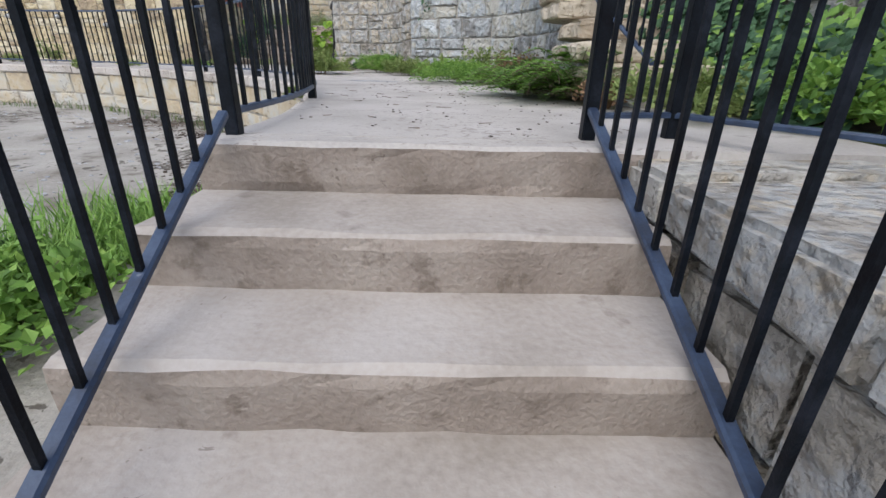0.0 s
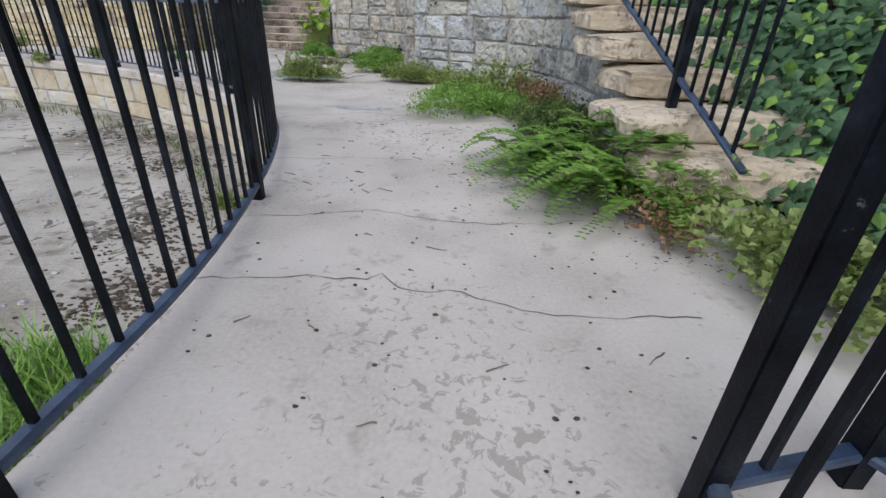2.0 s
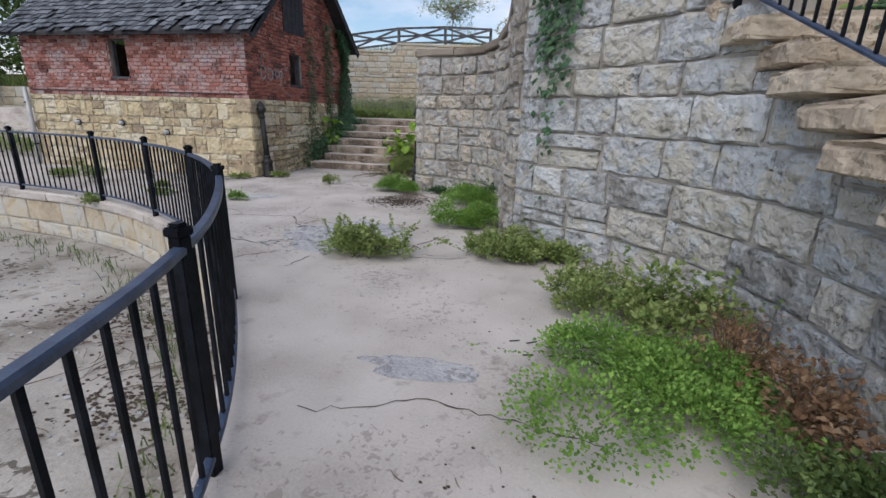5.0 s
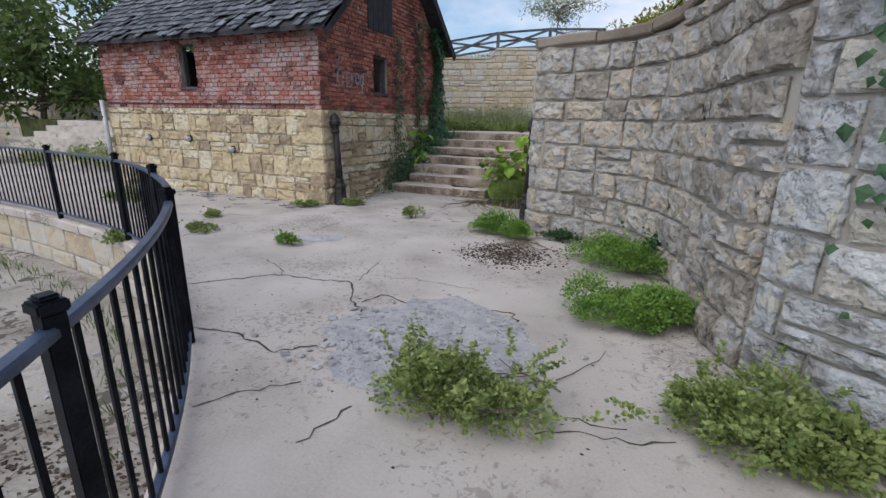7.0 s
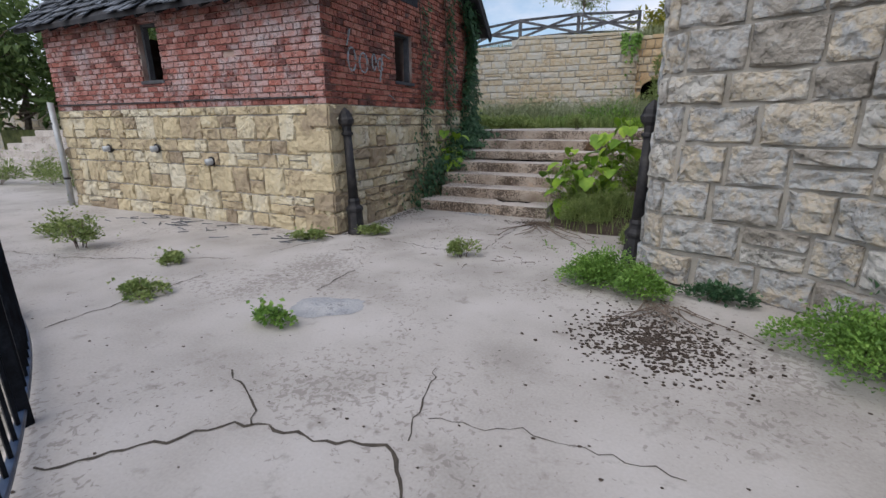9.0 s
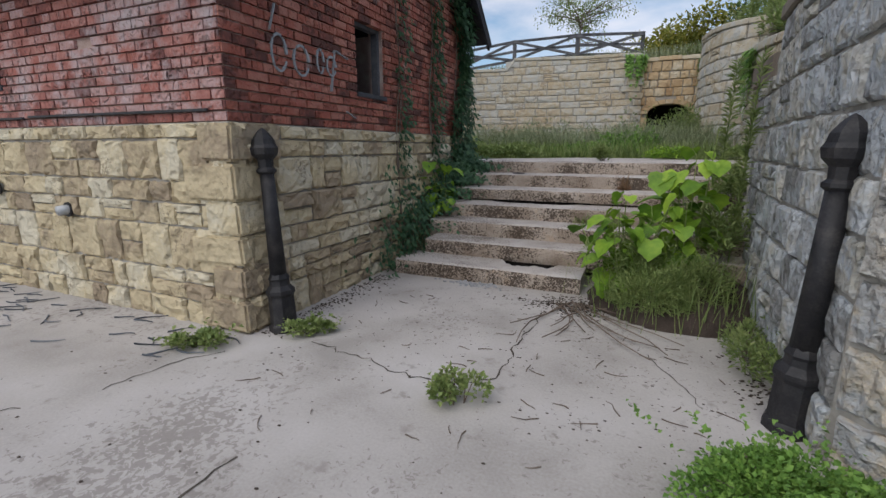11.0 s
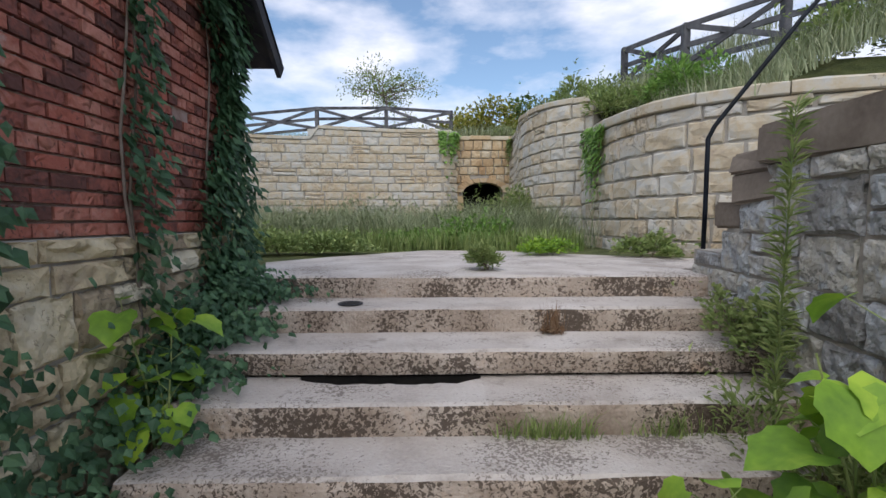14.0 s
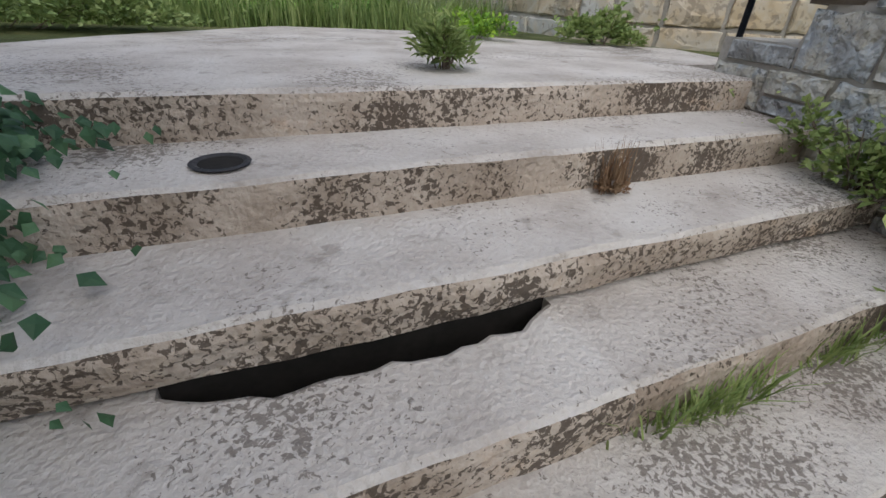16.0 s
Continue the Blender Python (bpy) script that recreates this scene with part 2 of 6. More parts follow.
M_RUBBLE = mat("broken_blue_grey_concrete", [(0.24, 0.245, 0.27), (0.36, 0.365, 0.385), (0.48, 0.475, 0.48)], 6, 0.9, 0.8, 0.3, 60, bump_scale=40, dist=0.02, fleck=((0.17, 0.17, 0.18), 0.6, 20.0, 0.60, 3.0))
# Near-black colour: the darkness of unlit hollows painted onto their inner faces.
M_HOLE = mat("painted_hollow_shade", [(0.008, 0.007, 0.006), (0.02, 0.017, 0.015)], 8, 0.9, 0.3, 0, 40)
M_CRACK = mat("dirt_filled_crack", [(0.05, 0.042, 0.036), (0.10, 0.085, 0.07)], 20, 0.95, 0.3, 0, 60)
M_TWIG = mat("dry_twig", [(0.09, 0.065, 0.05), (0.17, 0.13, 0.105), (0.24, 0.20, 0.17)], 10, 0.9, 0.3, 0.3, 60)
M_RUST = mat("red_brown_seed_stalk", [(0.13, 0.070, 0.040), (0.20, 0.120, 0.070), (0.27, 0.190, 0.120)], 10, 0.9, 0, 0.4, 60)
M_PIPE = mat("galvanised_pipe", [(0.35, 0.36, 0.37), (0.48, 0.49, 0.5)], 8, 0.5, 0.1, 0, 60, metal=0.3)
M_WHITE = mat("chalk_white_paint", [(0.270, 0.282, 0.300), (0.372, 0.384, 0.402)], 9, 0.9, 0.2, 0, 60)
M_INK = mat("black_marker", [(0.03, 0.03, 0.035), (0.06, 0.06, 0.065)], 9, 0.8, 0, 0, 60)


def leafmat(name, a, b, c):
    return mat(name, [a, b, c], 5, 0.55, 0, 0.5, 30, spec=0.35, trans=0.28)


M_LEAF = leafmat("fresh_green_leaf", (0.090, 0.176, 0.037), (0.172, 0.317, 0.065), (0.289, 0.446, 0.102))
M_FERN = leafmat("bright_fern_leaf", (0.060, 0.140, 0.020), (0.130, 0.260, 0.040), (0.230, 0.400, 0.075))
M_OLIVE = leafmat("olive_weed_leaf", (0.121, 0.179, 0.054), (0.224, 0.294, 0.095), (0.346, 0.399, 0.156))
M_IVY = leafmat("dark_ivy_leaf", (0.028, 0.070, 0.034), (0.058, 0.128, 0.062), (0.110, 0.205, 0.100))
M_LIME = leafmat("lime_broad_leaf", (0.08, 0.17, 0.025), (0.19, 0.34, 0.035), (0.38, 0.54, 0.06))
M_GRASS = leafmat("tall_meadow_grass", (0.135, 0.165, 0.085), (0.240, 0.280, 0.150), (0.380, 0.395, 0.250))
M_TREE = leafmat("tree_foliage", (0.050, 0.085, 0.028), (0.095, 0.150, 0.045), (0.165, 0.225, 0.070))
M_YELLOW = leafmat("yellowing_foliage", (0.13, 0.16, 0.03), (0.25, 0.26, 0.05), (0.42, 0.34, 0.08))

# ---- mesh tools ----
R = random.Random(7)


def mesh_of(name, verts, faces, material, smooth=False):
    me = bpy.data.meshes.new(name)
    me.from_pydata([tuple(v) for v in verts], [], faces)
    me.materials.append(material)
    if smooth:
        me.polygons.foreach_set("use_smooth", [True] * len(me.polygons))
    me.update()
    return me


def part(name, bm, material, parent, label=""):
    """One mesh object under a thing or a part, from a bmesh or a ready mesh."""
    if isinstance(bm, bmesh.types.BMesh):
        me = bpy.data.meshes.new(name)
        bmesh.ops.recalc_face_normals(bm, faces=bm.faces)
        bm.to_mesh(me)
        bm.free()
        me.materials.append(material)
    else:
        me = bm
    ob = new(name, me)
    ob.parent = parent
    if label:
        ob["label"] = label
    return ob


def empty(name, label, category, group="", kind="", at=(0, 0, 0)):
    ob = new(name)
    ob.location = at
    return tagged(ob, label, category, group, kind)


def box(bm, x0, x1, y0, y1, z0, z1, bev=0.0, jit=0.0):
    r = bmesh.ops.create_cube(bm, size=1)
    for v in r["verts"]:
        v.co = Vector((x0 + (v.co.x + .5) * (x1 - x0), y0 + (v.co.y + .5) * (y1 - y0), z0 + (v.co.z + .5) * (z1 - z0)))
        if jit:
            v.co += Vector((R.uniform(-jit, jit), R.uniform(-jit, jit), R.uniform(-jit, jit)))
    if bev:
        es = {e for v in r["verts"] for e in v.link_edges}
        bmesh.ops.bevel(bm, geom=list(es), offset=bev, segments=2, affect='EDGES')
    return bm


def bar(bm, p, q, w, d=None, bev=0.0):
    """A square bar from p to q, w wide and d deep."""
    p, q = Vector(p), Vector(q)
    d = d or w
    ax = (q - p)
    ln = ax.length
    m = Matrix.Translation((p + q) / 2) @ ax.to_track_quat('Z', 'Y').to_matrix().to_4x4() @ Matrix.Diagonal((w, d, ln, 1))
    r = bmesh.ops.create_cube(bm, size=1, matrix=m)
    if bev:
        bmesh.ops.bevel(bm, geom=list({e for v in r["verts"] for e in v.link_edges}), offset=bev, segments=1, affect='EDGES')
    return bm


def tube(pts, r0, r1, sides=6):
    """A tapering tube along points: verts, faces."""
    V, F = [], []
    n = len(pts)
    for i, p in enumerate(pts):
        p = Vector(p)
        d = (Vector(pts[min(i + 1, n - 1)]) - Vector(pts[max(i - 1, 0)])).normalized()
        a = d.orthogonal().normalized()
        b = d.cross(a)
        r = r0 + (r1 - r0) * i / max(1, n - 1)
        for k in range(sides):
            t = 2 * math.pi * k / sides
            V.append(p + a * (r * math.cos(t)) + b * (r * math.sin(t)))
    for i in range(n - 1):
        for k in range(sides):
            F.append((i * sides + k, i * sides + (k + 1) % sides, (i + 1) * sides + (k + 1) % sides, (i + 1) * sides + k))
    F.append(tuple(range(sides))[::-1])
    F.append(tuple(range((n - 1) * sides, n * sides)))
    return V, F


def lathe(prof, sides=14):
    V, F = [], []
    for r, z in prof:
        for k in range(sides):
            t = 2 * math.pi * k / sides
            V.append((r * math.cos(t), r * math.sin(t), z))
    for i in range(len(prof) - 1):
        for k in range(sides):
            F.append((i * sides + k, i * sides + (k + 1) % sides, (i + 1) * sides + (k + 1) % sides, (i + 1) * sides + k))
    F.append(tuple(range(sides))[::-1])
    F.append(tuple(range((len(prof) - 1) * sides, len(prof) * sides)))
    return V, F


def smooth_path(pts, step=0.15):
    """Catmull-Rom through plan points, resampled at even steps."""
    P = [Vector(p) for p in pts]
    P = [2 * P[0] - P[1]] + P + [2 * P[-1] - P[-2]]
    raw = []
    for i in range(1, len(P) - 2):
        for k in range(24):
            t = k / 24
            a, b, c, d = P[i - 1:i + 3]
            raw.append(0.5 * ((2 * b) + (c - a) * t + (2 * a - 5 * b + 4 * c - d) * t * t + (3 * b - a - 3 * c + d) * t ** 3))
    raw.append(P[-2])
    return resample(raw, step)


def resample(raw, step):
    L = [0.0]
    for a, b in zip(raw, raw[1:]):
        L.append(L[-1] + (b - a).length)
    n = max(1, round(L[-1] / step))
    out, j = [], 0
    for i in range(n + 1):
        s = L[-1] * i / n
        while j < len(raw) - 2 and L[j + 1] < s:
            j += 1
        out.append(raw[j].lerp(raw[j + 1], min(1, max(0, (s - L[j]) / max(1e-9, L[j + 1] - L[j])))))
    return out


class Line:
    """A plan line by its length: place and direction at s."""

    def __init__(self, pts):
        self.p = [Vector((p[0], p[1])) for p in pts]
        self.l = [0.0]
        for a, b in zip(self.p, self.p[1:]):
            self.l.append(self.l[-1] + (b - a).length)
        self.len = self.l[-1]

    def at(self, s):
        s = min(max(s, 0), self.len)
        j = 0
        while j < len(self.p) - 2 and self.l[j + 1] < s:
            j += 1
        f = (s - self.l[j]) / max(1e-9, self.l[j + 1] - self.l[j])
        return self.p[j].lerp(self.p[j + 1], f), (self.p[j + 1] - self.p[j]).normalized()


def rock_variants(name, count, rough, material):
    """Rock-faced blocks of unit size: x along, z up, the face towards -y, with a chamfered, broken outline."""
    out = []
    U, W = (-.5, -.47, -.3, -.1, .12, .31, .47, .5), (-.5, -.44, -.18, .1, .43, .5)
    nu, nw = len(U), len(W)
    for k in range(count):
        rr = random.Random(50 + k)
        V, F = [], []
        tilt, lean = rr.uniform(-.3, .3), rr.uniform(-.25, .25)
        for j, w in enumerate(W):
            for i, u in enumerate(U):
                rim = i in (0, nu - 1) or j in (0, nw - 1)
                near_rim = i in (1, nu - 2) or j in (1, nw - 2)
                broad = noise.noise(Vector((u * 2.2, w * 1.6, k * 5.3)))
                y = -.30 + rr.uniform(-.15, .15) if rim else -(.74 + tilt * u + lean * w + rough * 1.3 * broad + rr.uniform(-rough, rough) - (.14 if near_rim else 0))
                edge_u = .018 * noise.noise(Vector((k * 3.1, w * 5, i * .4)))
                edge_w = .04 * noise.noise(Vector((u * 5, k * 4.7, j * .4)))
                V.append((u + (edge_u * 1.6 if rim or near_rim else rr.uniform(-.05, .05)), y, w + (edge_w * 1.6 if rim or near_rim else rr.uniform(-.06, .06))))
        for j in range(nw - 1):
            for i in range(nu - 1):
                q = j * nu + i
                c = (q, q + 1, q + nu + 1, q + nu)
                F += [(c[0], c[1], c[2]), (c[0], c[2], c[3])] if rr.random() < .5 else [(c[1], c[2], c[3]), (c[1], c[3], c[0])]
        ring = [i for i in range(nu)] + [j * nu + nu - 1 for j in range(1, nw)] + [(nw - 1) * nu + i for i in range(nu - 2, -1, -1)] + [j * nu for j in range(nw - 2, 0, -1)]
        base = len(V)
        for r in ring:
            V.append((V[r][0], 0.5, V[r][2]))
        m = len(ring)
        for i in range(m):
            F.append((ring[(i + 1) % m], ring[i], base + i, base + (i + 1) % m))
        out.append((V, F, mesh_of(name, V, F, material)))
    return out


def masonry(wall, line, z0, z1, rocks, course=(0.24, 0.36), length=(0.35, 0.75), joint=0.03, proud=0.05, side=1, limit=300, s_near=None, skip=None, seed=1, name="stone", rest_mat=None, split=.03):
    """Courses of blocks along a plan line. side: +1 faces to the right of the line's direction. z1: a height or a function of s."""
    rr = random.Random(seed)
    top = z1 if callable(z1) else (lambda s: z1)
    zmax = max(top(line.len * i / 40) for i in range(41))
    todo = []
    z = z0
    while z < zmax - 0.04:
        h = rr.uniform(*course)
        s = -rr.uniform(0, length[0])
        if zmax - (z + h) < course[0] * 0.6:
            h = zmax - z
        while s < line.len:
            w = rr.uniform(*length)
            a, b = max(0, s), min(line.len, s + w)
            s += w
            if b - a < 0.08:
                continue
            mid = (a + b) / 2
            t = top(mid)
            zz0, zz1 = z, min(z + h, t)
            if zz1 - zz0 < 0.06 or (skip and skip(mid, (zz0 + zz1) / 2)):
                continue
            if rr.random() < split and h > 0.2:
                zm = zz0 + (zz1 - zz0) * rr.uniform(.4, .6)
                todo += [(a, b, zz0, zm), (a, b, zm, zz1)]
            else:
                todo.append((a, b, zz0, zz1))
        z += h
    near = sorted(todo, key=lambda q: abs((q[0] + q[1]) / 2 - s_near)) if s_near is not None else todo
    V, F = [], []
    for i, (a, b, c, d) in enumerate(near):
        p, _ = line.at((a + b) / 2)
        pa, pb = line.at(a)[0], line.at(b)[0]
        t = (pb - pa).normalized()
        n = Vector((t.y, -t.x)) * side
        rv = rr.choice(rocks)
        ctr = (pa + pb) / 2
        if (p - ctr).dot(n) > 0:
            ctr = p
        m = Matrix.Identity(4)
        x = Vector((t.x, t.y, 0)) * ((pb - pa).length - joint)
        y = Vector((-n.x, -n.y, 0)) * (proud * rr.uniform(.7, 1.35))
        x *= 1 - rr.uniform(0, .05)
        tw = rr.gauss(0, .012)
        m.col[0][:3], m.col[1][:3], m.col[2][:3] = x + Vector((0, 0, x.length * tw)), y, Vector((0, 0, (d - c - joint) * rr.uniform(.93, 1.03)))
        m.col[3][:3] = (ctr.x, ctr.y, (c + d) / 2)
        if side < 0:
            m = m @ Matrix.Diagonal((-1, 1, 1, 1))
        if rr.random() < .5:
            m = m @ Matrix.Diagonal((-1, 1, -1, 1)) @ Matrix.Identity(4)
        if i < limit:
            ob = new(name, rv[2])
            ob.matrix_world = m
            ob.parent = wall
        else:
            o = len(V)
            V += [m @ Vector(v) for v in rv[0]]
            F += [tuple(o + q for q in f) for f in rv[1]]
    if V:
        ob = part("stonework", mesh_of("stonework", V, F, rest_mat or rocks[0][2].materials[0]), None, wall)
        ob["kind"] = "stuff"


def wall_core(name, line, z0, z1, thick, side, material, label, category="wall", step=0.25):
    """The solid mass of a wall along a plan line, its face on the given side."""
    top = z1 if callable(z1) else (lambda s: z1)
    n = max(2, int(line.len / step))
    V, F = [], []
    for i in range(n + 1):
        s = line.len * i / n
        p, _ = line.at(s)
        a, b = line.at(s - .05)[0], line.at(s + .05)[0]
        t = (b - a).normalized()
        q = p - Vector((t.y, -t.x)) * side * thick
        V += [(p.x, p.y, z0), (p.x, p.y, top(s)), (q.x, q.y, top(s)), (q.x, q.y, z0)]
    for i in range(n):
        for k in range(4):
            a, b = i * 4 + k, i * 4 + (k + 1) % 4
            F.append((a, b, b + 4, a + 4))
    F += [(3, 2, 1, 0), (n * 4, n * 4 + 1, n * 4 + 2, n * 4 + 3)]
    me = mesh_of(name, V, F, material)
    bm = bmesh.new()
    bm.from_mesh(me)
    bmesh.ops.recalc_face_normals(bm, faces=bm.faces)
    bm.to_mesh(me)
    bm.free()
    return tagged(new(name, me), label, category, kind="structure")


def coping(wall, line, z1, length, h, width, over, side, material, s0=0, s1=None, jit=0.012):
    """Cap stones along the top of a wall, each a block of its own."""
    top = z1 if callable(z1) else (lambda s: z1)
    s, s1 = s0, s1 or line.len
    while s < s1 - .05:
        w = length * R.uniform(.8, 1.25)
        a, b = s, min(s + w, s1)
        s += w
        k = max(1, int((b - a) / 0.3))
        bm = bmesh.new()
        rows = []
        dz = R.uniform(-jit, jit)
        for i in range(k + 1):
            u = a + .008 + (b - a - .016) * i / k
            p, t = line.at(u)
            q0, q1 = line.at(u - .05)[0], line.at(u + .05)[0]
            t = (q1 - q0).normalized()
            n = Vector((t.y, -t.x)) * side
            z = top(u) + dz
            f = p + n * (over + R.uniform(-jit, jit))
            g = p - n * (width - over)
            c = 0.02
            rows.append([bm.verts.new(v) for v in ((f.x, f.y, z + c), (f.x, f.y, z + h - c), (f.x - n.x * c, f.y - n.y * c, z + h + R.uniform(-jit, jit)), (g.x, g.y, z + h), (g.x, g.y, z), (f.x - n.x * c, f.y - n.y * c, z))])
        for i in range(k):
            for j in range(6):
                bm.faces.new((rows[i][j], rows[i][(j + 1) % 6], rows[i + 1][(j + 1) % 6], rows[i + 1][j]))
        bm.faces.new(rows[0][::-1])
        bm.faces.new(rows[-1])
        part("coping_stone", bm, material, wall)


# ---- foliage ----


def leaf_cloud(rr, n, place, size, shape=(1.0, 0.5), droop=0.3, up=0.6):
    """Leaves as folded quads: place() gives a point and an outward way."""
    V, F = [], []
    for _ in range(n):
        p, o = place()
        d = (o + Vector((rr.gauss(0, .5), rr.gauss(0, .5), rr.gauss(0, .4) + up * .4))).normalized()
        sd = d.cross(Vector((rr.gauss(0, .5), rr.gauss(0, .5), 1))).normalized()
        nn = sd.cross(d)
        L = size * rr.uniform(.6, 1.3) * shape[0]
        w = L * shape[1]
        k = len(V)
        V += [p, p + d * L * .5 + sd * w * .5 + nn * w * .18, p + d * L - nn * L * droop * .5, p + d * L * .5 - sd * w * .5 + nn * w * .18]
        F += [(k, k + 1, k + 2), (k, k + 2, k + 3)]
    return V, F


def bush(label, at, rx, ry, h, n, size, material, seed, name="bush", category="bush", stems=10, shape=(1, .8), group="", flat=0.0, stem_mat=None, lumps=7, leggy=.1):
    """A low clump: several mounds of small leaves with gaps, on thin stems."""
    rr = random.Random(seed)
    ob = empty(name, label, category, group, at=at)
    L = [(rr.uniform(-.65, .65) * rx, rr.uniform(-.65, .65) * ry, rr.uniform(.4, 1.0) * h, rr.uniform(.28, .55)) for _ in range(lumps)]

    S = []
    for _ in range(26):
        a = rr.choice(L)
        b = Vector((a[0] + rr.gauss(0, .3) * rx, a[1] + rr.gauss(0, .3) * ry, a[2] * .3))
        S.append((b, Vector((rr.gauss(0, .25) * rx + b.x * .3, rr.gauss(0, .25) * ry + b.y * .3, h * rr.uniform(.45, 1.0)))))

    def place():
        if rr.random() < leggy:
            b, d = rr.choice(S)
            t = rr.random() ** .7
            return b + d * t + Vector((rr.gauss(0, .012), rr.gauss(0, .012), 0)), Vector((rr.gauss(0, 1), rr.gauss(0, 1), .4)).normalized()
        a = rr.choice(L)
        th, c = rr.uniform(0, 2 * math.pi), rr.uniform(-.1, 1)
        s = math.sqrt(max(0, 1 - c * c))
        o = Vector((math.cos(th) * s, math.sin(th) * s, c))
        k = rr.uniform(.55, 1.08)
        return Vector((a[0] + o.x * a[3] * rx * k, a[1] + o.y * a[3] * ry * k, max(.012, a[2] * (.35 + .65 * max(c, 0) * k) * (1 - flat * rr.random())))), o
    V, F = leaf_cloud(rr, n, place, size, shape)
    part("foliage", mesh_of("foliage", V, F, material), None, ob)["kind"] = "stuff"
    V, F = [], []
    for _ in range(stems):
        a = rr.choice(L)
        e = Vector((a[0] + rr.gauss(0, .15) * rx, a[1] + rr.gauss(0, .15) * ry, a[2] * rr.uniform(.6, 1.05)))
        b = Vector((a[0] * .35, a[1] * .35, 0))
        v, f = tube([b, b.lerp(e, .5) + Vector((0, 0, .04)), e], .005, .002, 4)
        o = len(V)
        V += v
        F += [tuple(o + q for q in g) for g in f]
    part("stem", mesh_of("stem", V, F, stem_mat or M_TWIG), None, ob)["kind"] = "stuff"
    return ob


def blades(rr, n, place, h, w, lean=0.35):
    V, F = [], []
    for _ in range(n):
        p = place()
        a = rr.uniform(0, 2 * math.pi)
        d = Vector((math.cos(a), math.sin(a), 0))
        sd = Vector((-d.y, d.x, 0))
        H = h * rr.uniform(.5, 1.15)
        ww = w * rr.uniform(.7, 1.3)
        le = lean * rr.uniform(.2, 1.3) * H
        k = len(V)
        V += [p - sd * ww, p + sd * ww, p + d * le * .35 + Vector((0, 0, H * .55)) + sd * ww * .8, p + d * le * .35 + Vector((0, 0, H * .55)) - sd * ww * .8, p + d * le + Vector((0, 0, H))]
        F += [(k, k + 1, k + 2, k + 3), (k + 3, k + 2, k + 4)]
    return V, F


def grass(name, label, place, n, h, w, material, seed, lean=.35):
    rr = random.Random(seed)
    V, F = blades(rr, n, lambda: place(rr), h, w, lean)
    return tagged(new(name, mesh_of(name, V, F, material)), label, "grass", kind="stuff")


def fern(label, at, n_fronds, length, seed, material=None, yaw0=0, spread=6.28, rise=.45, group=""):
    """Arching fronds with leaflets in pairs along each stem."""
    rr = random.Random(seed)
    ob = empty("fern", label, "fern", group, at=at)
    V, F, SV, SF = [], [], [], []
    for _ in range(n_fronds):
        a = yaw0 + rr.uniform(-.5, .5) * spread
        L = length * rr.uniform(.5, 1.1)
        d = Vector((math.cos(a), math.sin(a), 0))
        sd = Vector((-d.y, d.x, 0))
        b = Vector((rr.gauss(0, .16), rr.gauss(0, .16), 0.01))
        rz = rise * rr.uniform(.5, 1.7)
        pts = [b + d * L * t + Vector((0, 0, L * (rz * 1.6 * t - rz * 1.5 * t * t) + .01)) + sd * math.sin(t * 3) * .04 for t in [i / 14 for i in range(15)]]
        v, f = tube(pts[::3], .004, .0015, 4)
        o = len(SV)
        SV += v
        SF += [tuple(o + q for q in g) for g in f]
        for i in range(4, 29):
            t = i / 28
            ll = .066 * (1.2 - t * .7) * rr.uniform(.8, 1.2)
            for s in (1, -1):
                k = len(V)
                out = (sd * s + d * .35 + Vector((0, 0, rr.uniform(-.1, .35)))).normalized()
                p = pts[i // 2].lerp(pts[min(14, i // 2 + 1)], (i % 2) / 2)
                V += [p, p + out * ll * .5 + d * ll * .34, p + out * ll, p + out * ll * .5 - d * ll * .34]
                F += [(k, k + 1, k + 2), (k, k + 2, k + 3)]
    part("frond", mesh_of("frond", V, F, material or M_FERN), None, ob)["kind"] = "stuff"
    part("stem", mesh_of("stem", SV, SF, M_TWIG), None, ob)["kind"] = "stuff"
    return ob


def ivy(label, samples, n, size, seed, name="ivy", material=None, depth=.10, shape=(1, .85), vines=()):
    """Leaves hanging over a surface: samples(rr) gives a point and the surface's normal."""
    rr = random.Random(seed)
    ob = empty(name, label, "climbing plant")
    V, F = [], []
    for _ in range(n):
        p, nn = samples(rr)
        p = p + nn * rr.uniform(.01, depth)
        d = (Vector((rr.gauss(0, .45), rr.gauss(0, .45), -1)) + nn * rr.uniform(.1, .7)).normalized()
        sd = d.cross(nn).normalized()
        n2 = sd.cross(d)
        L = size * rr.uniform(.55, 1.3)
        w = L * shape[1]
        k = len(V)
        V += [p, p + d * L * .35 + sd * w * .5, p + d * L + n2 * L * .1, p + d * L * .35 - sd * w * .5, p + d * L * .45 + n2 * L * .12]
        F += [(k, k + 1, k + 4), (k + 1, k + 2, k + 4), (k + 2, k + 3, k + 4), (k + 3, k, k + 4)]
    part("foliage", mesh_of("foliage", V, F, material or M_IVY), None, ob)["kind"] = "stuff"
    V, F = [], []
    for pts in vines:
        v, f = tube(pts, .012, .006, 5)
        o = len(V)
        V += v
        F += [tuple(o + q for q in g) for g in f]
    if V:
        part("vine_stem", mesh_of("vine_stem", V, F, M_TWIG), None, ob)
    return ob


